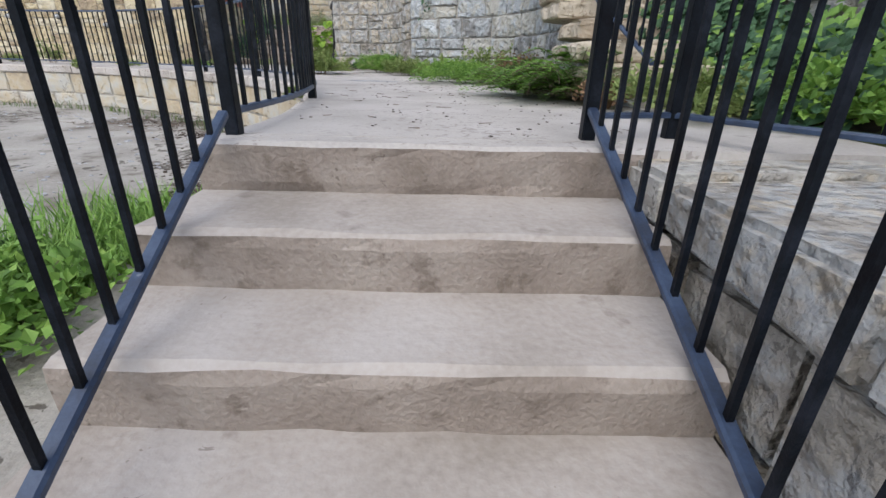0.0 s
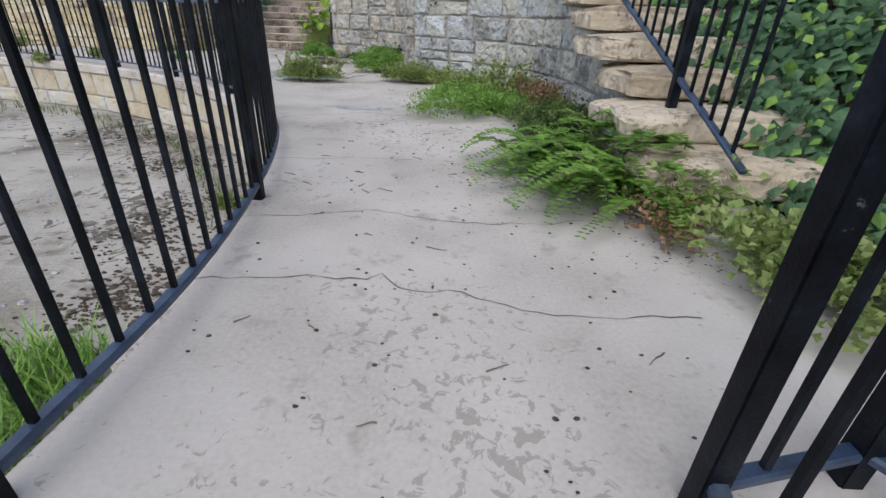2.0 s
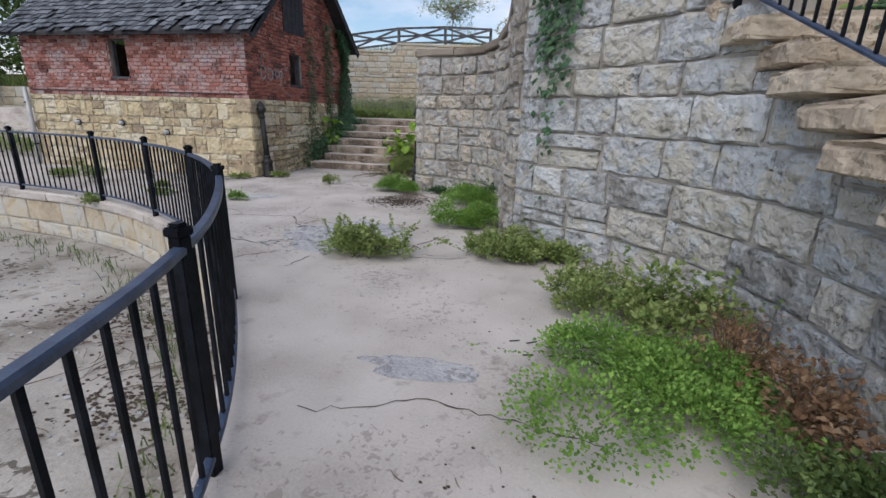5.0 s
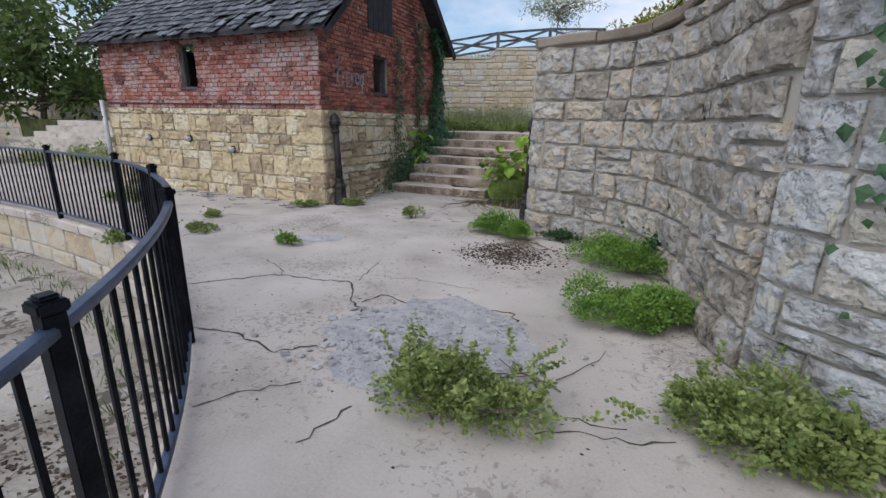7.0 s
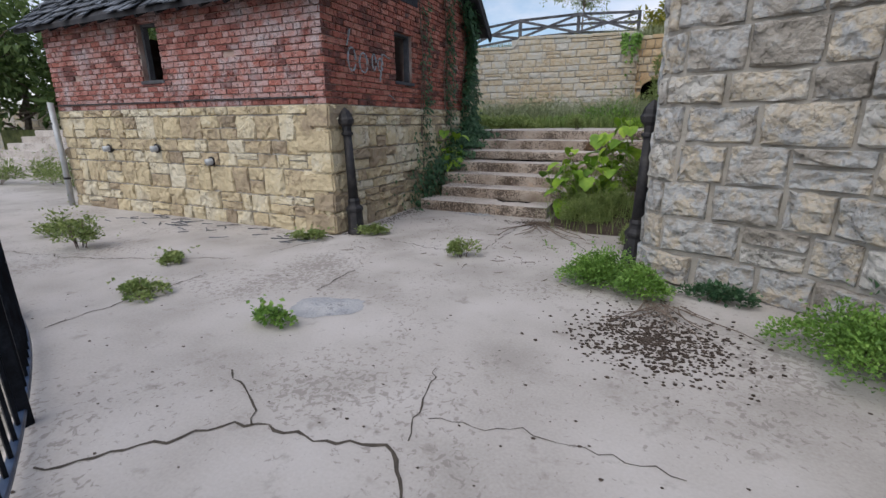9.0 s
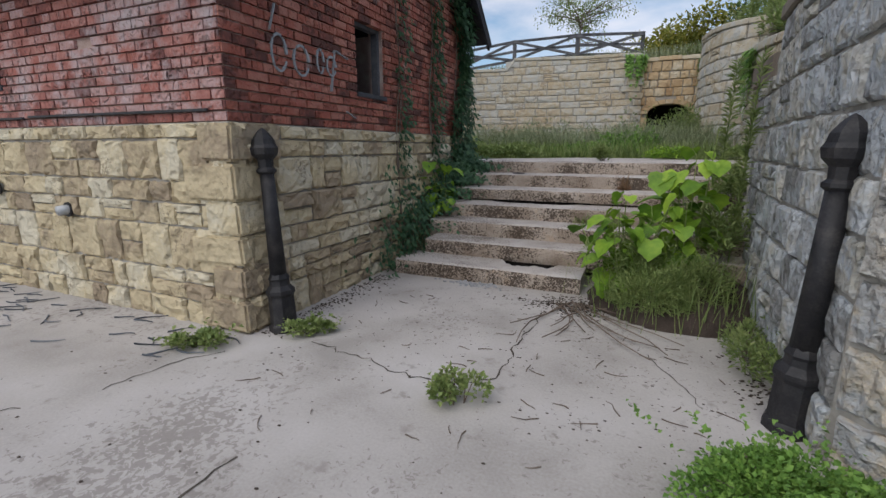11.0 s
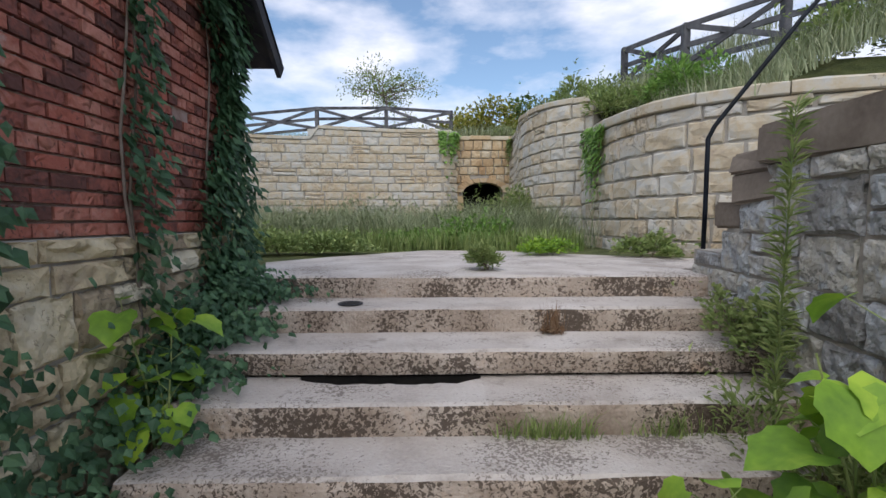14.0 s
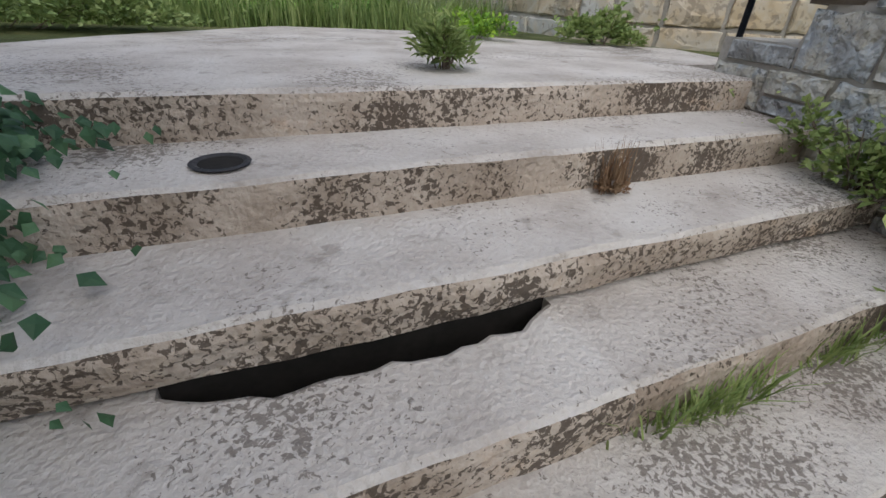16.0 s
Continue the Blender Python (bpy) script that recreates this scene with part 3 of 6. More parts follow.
def broad_leaf_plant(label, at, stalks, seed, leaf=.2, height=1.1, spread=.35, material=None):
    """Tall stalks with big lobed leaves on long leaf stems."""
    rr = random.Random(seed)
    ob = empty("broad_leaf_plant", label, "plant", at=at)
    SV, SF = [], []

    def stick(pts, r0, r1):
        v, f = tube(pts, r0, r1, 5)
        o = len(SV)
        SV.extend(v)
        SF.extend(tuple(o + q for q in g) for g in f)
    outline = [(0, 0), (.30, -.13), (.53, .05), (.60, .30), (.50, .44), (.50, .66), (.30, .76), (.13, .90), (0, 1.0), (-.13, .90), (-.30, .76), (-.50, .66), (-.50, .44), (-.60, .30), (-.53, .05), (-.30, -.13)]
    for k in range(stalks):
        a = rr.uniform(0, 6.28)
        b = Vector((rr.gauss(0, .06), rr.gauss(0, .06), 0))
        e = b + Vector((math.cos(a) * spread * rr.random(), math.sin(a) * spread * rr.random(), height * rr.uniform(.55, 1.05)))
        stick([b, b.lerp(e, .5) + Vector((.02, .02, 0)), e], .009, .004)
        for i in range(rr.randint(6, 9)):
            t = .2 + .8 * (i + rr.random() * .5) / 7.5
            p = b.lerp(e, min(1, t))
            az = rr.uniform(0, 6.28)
            o = Vector((math.cos(az), math.sin(az), .5))
            q = p + o * rr.uniform(.07, .16)
            stick([p, q], .003, .002)
            d = (Vector((o.x, o.y, rr.uniform(-1.3, .1)))).normalized()
            sd = d.cross(Vector((0, 0, 1))).normalized()
            nn = sd.cross(d)
            S = leaf * rr.uniform(.5, 1.2)
            wave = rr.uniform(-.05, .05)
            V = [q + d * (.38 * S) + nn * (.02 * S)]
            for u, v in outline:
                V.append(q + sd * (u * S) + d * (v * S) + nn * (S * (.26 * abs(u) - .34 * v * v + wave * math.sin(9 * u + 5 * v))))
            F = [(0, 1 + j, 1 + (j + 1) % 16) for j in range(16)]
            part("leaf", mesh_of("leaf", V, F, material or M_LIME, True), None, ob)
    part("stalk", mesh_of("stalk", SV, SF, M_OLIVE), None, ob)
    return ob


def tree(label, at, h, r, n, material, seed, leaf=.3, trunk=.18, bare=.25, name="tree"):
    rr = random.Random(seed)
    ob = empty(name, label, "tree", at=at)
    V, F, tips = [], [], []

    def limb(p, q, r0, r1):
        m = p.lerp(q, .5) + Vector((rr.gauss(0, .06), rr.gauss(0, .06), .03)) * (q - p).length
        v, f = tube([p, m, q], r0, r1, 6)
        o = len(V)
        V.extend(v)
        F.extend(tuple(o + k for k in g) for g in f)
    limb(Vector((0, 0, 0)), Vector((rr.gauss(0, .1), rr.gauss(0, .1), h * .8)), trunk, trunk * .3)
    for i in range(14):
        z = h * rr.uniform(bare, .85)
        a = rr.uniform(0, 6.28)
        e = Vector((math.cos(a) * r * rr.uniform(.4, 1), math.sin(a) * r * rr.uniform(.4, 1), min(h, z + h * rr.uniform(.02, .25))))
        limb(Vector((0, 0, z)), e, trunk * .35, .015)
        tips.append((e, r * rr.uniform(.22, .45)))
        for _ in range(2):
            e2 = e.lerp(Vector((0, 0, z)), rr.uniform(.1, .5)) + Vector((rr.gauss(0, .25), rr.gauss(0, .25), rr.uniform(0, .25))) * r
            limb(e.lerp(Vector((0, 0, z)), .5), e2, .03, .01)
            tips.append((e2, r * rr.uniform(.18, .35)))
    tips.append((Vector((0, 0, h * .92)), r * .4))
    part("trunk", mesh_of("trunk", V, F, M_TWIG), None, ob)

    def place():
        c, k = rr.choice(tips)
        o = Vector((rr.gauss(0, 1), rr.gauss(0, 1), rr.gauss(0, .8))).normalized()
        return c + o * k * rr.random() ** .4, o
    V, F = leaf_cloud(rr, n, place, leaf, (1, .6), up=.2)
    part("crown", mesh_of("crown", V, F, material), None, ob)
    return ob

# ---- ground and paving ----
PIT = -0.82
EDGE = smooth_path([(-0.9, 1.7), (-0.88, 2.5), (-0.98, 3.3), (-1.2, 4.3), (-1.55, 5.3), (-2.1, 6.25), (-3.1, 7.5), (-4.3, 8.55), (-5.6, 9.35), (-7.3, 10.05), (-9.5, 10.4), (-12, 10.55), (-20, 10.6)], .2)
E_LINE = Line(EDGE)


def slab(name, outline, z0, z1, material, label, category):
    bm = bmesh.new()
    lo = [bm.verts.new((x, y, z0)) for x, y in outline]
    hi = [bm.verts.new((x, y, z1)) for x, y in outline]
    n = len(lo)
    f = bm.faces.new(hi)
    bm.faces.new(lo[::-1])
    for i in range(n):
        bm.faces.new((lo[i], lo[(i + 1) % n], hi[(i + 1) % n], hi[i]))
    bmesh.ops.triangulate(bm, faces=[f])
    bmesh.ops.recalc_face_normals(bm, faces=bm.faces)
    me = bpy.data.meshes.new(name)
    bm.to_mesh(me)
    bm.free()
    me.materials.append(material)
    return tagged(new(name, me), label, category, kind="structure")


bm = bmesh.new()
box(bm, -400, 400, -300, 600, PIT - .5, PIT)
g = part("ground", bm, M_PIT, None)
tagged(g, "dusty pale ground with dirt and grass patches", "ground", kind="structure")
outline = [(-.9, 1.80)] + [(p.x, p.y) for p in EDGE if p.y > 1.85] + [(-20, 20.5), (1.9, 20.5), (1.9, 1.7), (.80, 1.7), (.80, 1.80)]
slab("pavement", outline, PIT, 0.0, M_FLOOR, "pale cracked concrete terrace paving", "paving")


def rough_step(x0, x1, y0, y1, z0, z1, seed):
    bm = bmesh.new()
    nx = max(2, int((x1 - x0) / .12))
    prof = [(y0 + .015, z0), (y0 + .008, z0 + .05), (y0, z1 - .05), (y0 + .006, z1 - .015), (y0 + .03, z1), (y0 + .2, z1 - .004), (y1, z1), (y1, z0)]
    rows = []
    for i in range(nx + 1):
        x = x0 + (x1 - x0) * i / nx
        row = []
        for j, (y, z) in enumerate(prof):
            q = Vector((x, y, z))
            k = noise.noise(Vector((x * 2.2, j * .8, seed * 3.1))) * .018 + noise.noise(Vector((x * 8, j * 1.7, seed))) * .011
            if j < 5:
                q.y += k
            if 3 <= j <= 5:
                q.z += noise.noise(Vector((x * 3, j, seed * 1.7))) * .010
            if j == 6:
                q.y += noise.noise(Vector((x * 7, 3, seed))) * .03
            row.append(bm.verts.new(q))
        rows.append(row)
    m = len(prof)
    for i in range(nx):
        for j in range(m):
            f = bm.faces.new((rows[i][j], rows[i][(j + 1) % m], rows[i + 1][(j + 1) % m], rows[i + 1][j]))
            # Front faces take the second material, dirtier and painted darker than the tread.
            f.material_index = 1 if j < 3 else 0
    bm.faces.new(rows[0][::-1])
    bm.faces.new(rows[-1])
    return bm


# lower stairs
STEP_Y = [1.70, 1.24, 0.85, 0.42, 0.0, -0.42]
stairs = empty("lower_stairs", "pale worn concrete steps with darkened brown-stained risers", "stairs", kind="structure")
for i, y in enumerate(STEP_Y[1:]):
    z = -0.19 * (i + 1)
    if z < PIT + .02:
        break
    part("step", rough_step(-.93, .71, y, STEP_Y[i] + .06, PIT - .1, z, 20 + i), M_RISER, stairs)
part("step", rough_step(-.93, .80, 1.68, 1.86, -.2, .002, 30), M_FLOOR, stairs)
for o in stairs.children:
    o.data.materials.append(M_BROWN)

# side wall of the lower stairs, of cracked pale stone slabs
side = empty("stair_side_wall", "pale cracked stone retaining wall beside steps", "wall", kind="structure")
rr = random.Random(3)
for row, (za, zb, xo) in enumerate(((-.22, -.02, .0), (-.58, -.24, .03), (-.95, -.60, .02))):
    y = 2.0
    while y > -1.6:
        w = rr.uniform(.5, .95)
        bm = bmesh.new()
        box(bm, .735 + xo + rr.uniform(-.015, .02), 1.65, y - w + .012, y, za, zb + rr.uniform(-.012, .012), .025, .02)
        part("stone", bm, M_GREY, side)
        y -= w

# ---- terrace retaining wall with its coping ----
ROCK_TAN = rock_variants("stone", 6, .25, M_TAN)
ROCK_GREY = rock_variants("stone", 10, .33, M_GREY)
ROCK_BLUE = rock_variants("stone", 10, .24, M_BLUE)
ROCK_FAR = rock_variants("stone", 5, .22, M_FAR)
ROCK_ORANGE = rock_variants("stone", 4, .22, M_ORANGE)
pit_line = Line([(p.x, p.y) for p in EDGE if p.y > 2.3])
w = wall_core("wall_terrace", pit_line, PIT - .1, -.16, .12, -1, M_MORTAR, "curved tan limestone retaining wall under a railing")
masonry(w, pit_line, PIT, -.16, ROCK_FAR, (.24, .32), (.45, .9), .018, .035, -1, 260, s_near=9, seed=4)
coping(w, pit_line, -.16, .9, .150, .45, .06, -1, M_STEP, jit=.006)

# ---- curved east wall, pier and passage wall ----
EAST = smooth_path([(1.42, 3.4), (1.45, 5.0), (1.42, 7.0), (1.05, 8.2), (0.35, 9.05), (-0.35, 9.5), (-0.75, 10.1), (-0.86, 11.0), (-1.05, 11.9), (-1.5, 12.6), (-2.05, 12.95)], .2)
EAST += [Vector(p) for p in ((-2.75, 13.15), (-2.92, 13.35))]
east_line = Line(EAST)


def east_top(s):
    p, _ = east_line.at(s)
    if p.y < 8.1:
        return max(.06, .46 * (p.y - 3.72))
    if p.y < 9.7 and p.x > -.6:
        return 3.5
    return 2.58 + max(0, (12.3 - p.y) / 2.6) * .9


def split_masonry(core_name, line, z0, top, label, tune, thick=.5, limit=300, s_near=3, length=(.32, .66), split=.03, proud=.06, joint=.028, course=(.25, .37)):
    w = wall_core(core_name, line, z0, top, thick, -1, M_MORTAR, label, step=.09)
    masonry(w, line, 0.0, top, tune, course, length, joint, proud, -1, limit, s_near=s_near, seed=9, split=split)
    return w


iA = next(i for i, p in enumerate(EAST) if p.y > 9.75)
la = Line(EAST[:iA + 1])
lb = Line(EAST[iA:])
topb = lambda s: 2.58 + max(0, min(1, (12.3 - lb.at(s)[0].y) / 2.6)) * .9
wa = split_masonry("wall_east", la, -.1, east_top, "blue-grey rock-faced limestone wall under stone steps", ROCK_BLUE, .45, 300, 6, (.4, .85), proud=.048, joint=.022, course=(.28, .40))
wb = split_masonry("wall_pier", lb, -.1, topb, "curved rock-faced limestone wall with dark coping", ROCK_GREY, .6, 300, 3)
coping(wb, lb, topb, .95, .13, .55, .07, -1, M_CAP)
lc = Line([(-2.92, 13.35), (-2.86, 15.0), (-2.68, 17.0), (-2.42, 18.62)])
topc = lambda s: 2.60 + .03 * s if s < 2.9 else 2.22 if s < 4.0 else 1.98 if s < 4.42 else 1.76 if s < 4.75 else 1.55
wc = split_masonry("wall_passage", lc, -.1, topc, "blue-grey limestone passage wall beside stairs", ROCK_BLUE, .8, 300, 2, (.26, .6), .12, .045, .020)
coping(wc, lc, topc, .9, .14, .6, .05, -1, M_CAP, s1=2.85)
side_steps = empty("side_steps", "broken dark concrete steps climbing from the landing", "stairs", kind="structure")
for ya, yb, za, zb, x in ((16.45, 17.40, 2.20, 2.46, -2.74), (17.30, 17.80, 2.18, 2.34, -2.66), (17.30, 17.78, 1.96, 2.18, -2.65), (17.72, 18.10, 1.75, 1.97, -2.57)):
    bm = bmesh.new()
    box(bm, x, -1.75, ya, yb, za, zb, .02, .018)
    part("step", bm, M_CAP, side_steps)
# earth behind these walls
slab("bank_east", [(1.95, 1.9), (1.92, 8.0), (1.5, 8.8), (.9, 9.4), (.0, 10.0), (-.2, 11.4), (-.6, 12.7), (-2.2, 13.7), (-2.15, 19.2), (1.5, 19.4), (30, 19.4), (30, -60), (4.2, -60), (4.2, 1.0), (2.6, .6)], PIT, 0.02, M_TURF, "weedy earth bank behind the walls", "ground")
slab("bank_top", [(1.5, 9.6), (.5, 10.2), (.2, 11.6), (-.2, 13.1), (-1.95, 14.0), (-1.95, 17.3), (30, 17.3), (30, 9.6)], 0, 2.55, M_TURF, "grassy earth above the curved wall", "ground")
# high wall behind the stone steps
lw = Line([(3.05, 1.0), (3.0, 5.0), (2.75, 8.0), (2.2, 10.2)])
w = wall_core("wall_high", lw, -.1, lambda s: 3.4 + .12 * s, .5, -1, M_MORTAR, "grey limestone wall behind overgrown stone steps")
masonry(w, lw, 0.0, lambda s: 3.4 + .12 * s, ROCK_GREY, (.24, .36), (.4, .8), .03, .05, -1, 200, s_near=5, seed=12)

# ---- rough stone steps up along the east wall ----
flight = empty("stone_steps", "rough buff limestone block steps with broken ends", "stairs", kind="structure")
for i in range(12):
    rr = random.Random(200 + i)
    y0, z1 = 3.62 + .432 * i, .30 + .197 * i
    x0 = 1.18 - .012 * i + rr.uniform(-.07, .09) + (.0 if i < 10 else (i - 9) * -.12)
    bm = bmesh.new()
    box(bm, x0, 2.3, y0, y0 + .66, z1 - .2, z1, 0)
    bmesh.ops.subdivide_edges(bm, edges=bm.edges, cuts=5, use_grid_fill=True)
    for v in bm.verts:
        c = v.co
        k = noise.noise(c * 3.1 + Vector((i * 7.3, 0, 0)))
        k2 = noise.noise(c * 9 + Vector((0, i * 3.7, 0)))
        endf = max(0, 1 - (c.x - x0) / .35)
        if c.z > z1 - .02:
            c.z += .02 * k + .008 * k2 - endf * .02
        else:
            if c.y < y0 + .01:
                c.y += .035 * k + .02 * k2
            if c.x < x0 + .01:
                c.x += .05 * k + .03 * k2
        ex = (c.x < x0 + .1) + (c.y < y0 + .05) + (c.z > z1 - .05) + (c.z < z1 - .17)
        if ex >= 2:
            c.x += .012 * ex
            c.y += .010
            c.z += -.014 if c.z > z1 - .1 else .018
    bmesh.ops.recalc_face_normals(bm, faces=bm.faces)
    part("step", bm, M_BUFF, flight)

# ---- stairs up between the wall and the brick building ----
UY = [15.54, 16.0, 16.42, 16.85, 17.27, 17.77, 18.27]
RISE = .19
UX0, UX1 = -6.62, -2.42
ustairs = empty("upper_stairs", "crumbling pale concrete stairs with pitted risers", "stairs", kind="structure")




def notched_step(x0, x1, y0, y1, deep, z1, seed):
    """A stretch of step whose back edge has broken away in a ragged bite."""
    bm = bmesh.new()
    n = 22
    rows = []
    for i in range(n + 1):
        t = i / n
        x = x0 + (x1 - x0) * t
        bite = deep * min(1, 7 * t, 7 * (1 - t)) * (.8 + .45 * noise.noise(Vector((x * 5, seed, 3))) + .3 * noise.noise(Vector((x * 17, seed, 8))))
        k = noise.noise(Vector((x * 2.2, 0, seed * 3.1))) * .018 + noise.noise(Vector((x * 8, 1.7, seed))) * .011
        yb = y1 + .02 - bite
        rows.append([bm.verts.new(q) for q in ((x, y0 + .015 + k, 0), (x, y0 + k, z1 - .05), (x, y0 + .008 + k, z1 - .014), (x, y0 + .03 + k, z1), (x, yb - .02, z1), (x, yb, z1 - .012), (x, yb + .015, z1 - .07), (x, yb - .05, 0))])
    for i in range(n):
        for j in range(8):
            f = bm.faces.new((rows[i][j], rows[i][(j + 1) % 8], rows[i + 1][(j + 1) % 8], rows[i + 1][j]))
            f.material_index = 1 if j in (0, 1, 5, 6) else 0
    bm.faces.new(rows[0][::-1])
    bm.faces.new(rows[-1])
    return bm


LEFT = (-6.6, -6.40, -6.52, -6.5, -6.62, -6.62, -6.62)
for k in range(7):
    z1 = RISE * (k + 1)
    y0, xl = UY[k], LEFT[k]
    y1 = UY[k + 1] + .06 if k < 6 else 19.0
    if k in (0, 3):
        ha, hb, deep = ((-5.34, -4.66, .24), (-5.88, -4.65, .115))[k == 3]
        end = -4.35 if k == 0 else UX1
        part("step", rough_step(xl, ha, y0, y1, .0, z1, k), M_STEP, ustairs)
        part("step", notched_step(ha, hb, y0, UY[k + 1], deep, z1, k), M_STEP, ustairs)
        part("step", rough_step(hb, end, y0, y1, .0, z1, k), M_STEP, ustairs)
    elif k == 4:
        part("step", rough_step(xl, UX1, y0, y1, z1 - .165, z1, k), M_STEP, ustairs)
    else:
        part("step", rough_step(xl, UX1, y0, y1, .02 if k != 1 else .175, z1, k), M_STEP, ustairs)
# Near-black blocks behind both bites, painting in the dark under the steps.
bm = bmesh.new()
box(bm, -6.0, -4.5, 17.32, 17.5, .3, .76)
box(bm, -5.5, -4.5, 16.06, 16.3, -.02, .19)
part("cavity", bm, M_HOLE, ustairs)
# Slot 1: dirty pitted risers, their weaker skylight mixed into the darker colour.
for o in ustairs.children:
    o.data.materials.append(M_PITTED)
hole = empty("drain_hole", "round rusty iron-rimmed drain hole in step", "drain", at=(-5.66, 17.97, RISE * 6 + .002))
V, F = lathe([(.075, .0), (.10, .0), (.105, .006), (.09, .010), (.078, .004), (.074, .0)], 20)
part("rim", mesh_of("rim", V, F[:-2], M_CAST), None, hole)
# Flat near-black disc: the darkness down the hole is coloured, with no depth.
V, F = lathe([(.001, .0), (.076, .0), (.076, .002)], 20)
part("shaft", mesh_of("shaft", V, F, M_HOLE), None, hole)

# earth heaped over the broken end of the lowest steps
bm = bmesh.new()
bmesh.ops.create_grid(bm, x_segments=26, y_segments=26, size=.5)
for v in bm.verts:
    u, w = v.co.x * 2, v.co.y * 2
    h = max(0, 1 - (u * u + w * w) ** .8)
    v.co = Vector((-3.45 + u * .85 + .1 * noise.noise(Vector((w * 3, 1, 0))), 15.75 + w * .95, -.02 + .42 * h ** .8 + .05 * h * noise.noise(Vector((u * 5, w * 5, 2)))))
tagged(part("soil_mound", bm, M_DIRT, None), "brown earth heaped over the broken stair end", "ground", kind="structure")

# upper court
TOP = RISE * 7
slab("court_paving", [(-6.7, 18.9), (-1.6, 18.9), (-1.3, 20.0), (-2.3, 20.5), (-2.9, 20.9), (-3.7, 21.6), (-5.1, 21.8), (-5.9, 21.0), (-6.4, 20.5), (-7.0, 19.7)], .0, TOP - .005, M_STEP, "weathered pale concrete landing at stair head", "paving")
slab("court_ground", [(-30, 19.1), (6, 19.1), (6, 42), (-30, 42)], PIT, TOP - .03, M_TURF, "overgrown grassy court", "ground")

# far curved wall
FARW = smooth_path([(-16, 30.5), (-12.5, 32.2), (-10, 32.6), (-7.0, 32.9), (-5.2, 32.85), (-4.35, 32.75), (-4.05, 33.15)], .3)
lf = Line(FARW)
ftop = lambda s: 5.1 if lf.at(s)[0].x < -9.9 else 5.55 - .03 * (lf.at(s)[0].x + 9.9)
w = wall_core("wall_far", lf, 1, ftop, .8, 1, M_MORTAR, "long curved pale limestone wall with rusty streaks")
masonry(w, lf, TOP - .1, ftop, ROCK_FAR, (.26, .36), (.5, 1.0), .03, .05, 1, 290, s_near=8, seed=21)
coping(w, lf, ftop, 1.1, .14, .6, .06, 1, M_FAR)
# tunnel portal
portal = empty("tunnel_portal", "rust-orange stone arch over a dark tunnel", "tunnel portal", kind="structure")
AX, AR, AZ = -2.9, .86, 3.02
lp = Line([(-4.2, 33.2), (-1.7, 33.2)])
ptop = 5.2


def in_arch(s, z):
    x = -4.2 + s
    return abs(x - AX) < AR + .28 and (z < AZ or math.hypot(x - AX, (z - AZ) / .5) < AR + .3)


masonry(portal, lp, TOP - .1, ptop, ROCK_ORANGE, (.26, .36), (.3, .55), .03, .06, 1, 200, seed=31, skip=in_arch)
bm = bmesh.new()
box(bm, -4.3, AX - AR, 33.24, 34.2, 1, ptop)
box(bm, AX + AR, -1.6, 33.24, 34.2, 1, ptop)
box(bm, AX - AR, AX + AR, 33.24, 34.2, AZ + AR * .5, ptop)
part("pier", bm, M_MORTAR, portal)
for i in range(11):
    a0, a1 = math.pi * i / 11, math.pi * (i + 1) / 11
    bm = bmesh.new()
    vs = []
    for y in (33.1, 33.6):
        for rad, a in ((AR - .02, a0 + .01), (AR + .32, a0 + .01), (AR + .32, a1 - .01), (AR - .02, a1 - .01)):
            vs.append(bm.verts.new((AX + rad * math.cos(a), y, AZ + rad * .5 * math.sin(a))))
    for f in ((0, 1, 2, 3), (7, 6, 5, 4), (0, 4, 5, 1), (1, 5, 6, 2), (2, 6, 7, 3), (3, 7, 4, 0)):
        bm.faces.new([vs[q] for q in f])
    part("arch_stone", bm, M_ORANGE, portal)
for sx in (-1, 1):
    z = TOP - .1
    for j in range(5):
        bm = bmesh.new()
        box(bm, AX + sx * (AR + .13) - .16, AX + sx * (AR + .13) + .16, 33.1, 33.6, z + .01, z + .31, .02, .01)
        part("jamb_stone", bm, M_ORANGE, portal)
        z += .33
# Tunnel sides, roof and end in near-black, so its darkness is coloured in.
bm = bmesh.new()
box(bm, AX - 1.2, AX + 1.2, 37, 37.3, .5, 5)
box(bm, AX - 1.3, AX - 1.0, 33.9, 37.3, .5, 5)
box(bm, AX + 1.0, AX + 1.3, 33.9, 37.3, .5, 5)
box(bm, AX - 1.3, AX + 1.3, 33.9, 37.3, 4.4, 4.7)
part("tunnel_lining", bm, M_HOLE, portal)
coping(portal, lp, ptop, .9, .16, .7, .08, 1, M_ORANGE)
# right-hand walls of the court
lr = Line(smooth_path([(-1.75, 33.3), (-1.85, 31.5), (-2.1, 29.5), (-2.35, 27.5), (-2.0, 25.8), (-1.2, 24.9)], .3))
rtop = lambda s: 5.1 - .055 * s
w = wall_core("wall_court", lr, 1, rtop, .7, 1, M_MORTAR, "pale limestone court wall beside the tunnel")
masonry(w, lr, TOP - .1, rtop, ROCK_FAR, (.26, .36), (.4, .8), .03, .05, 1, 200, s_near=8, seed=41)
coping(w, lr, rtop, 1.0, .14, .6, .06, 1, M_FAR)
lq = Line(smooth_path([(-1.2, 25.6), (-1.6, 24.2), (-1.75, 22.6), (-1.55, 21.2), (-.9, 20.2), (.2, 19.5), (1.5, 19.15)], .25))
qtop = lambda s: 3.66 - .045 * s
w = wall_core("wall_bastion", lq, 1, qtop, .6, 1, M_MORTAR, "curved tan limestone bastion wall with thick coping")
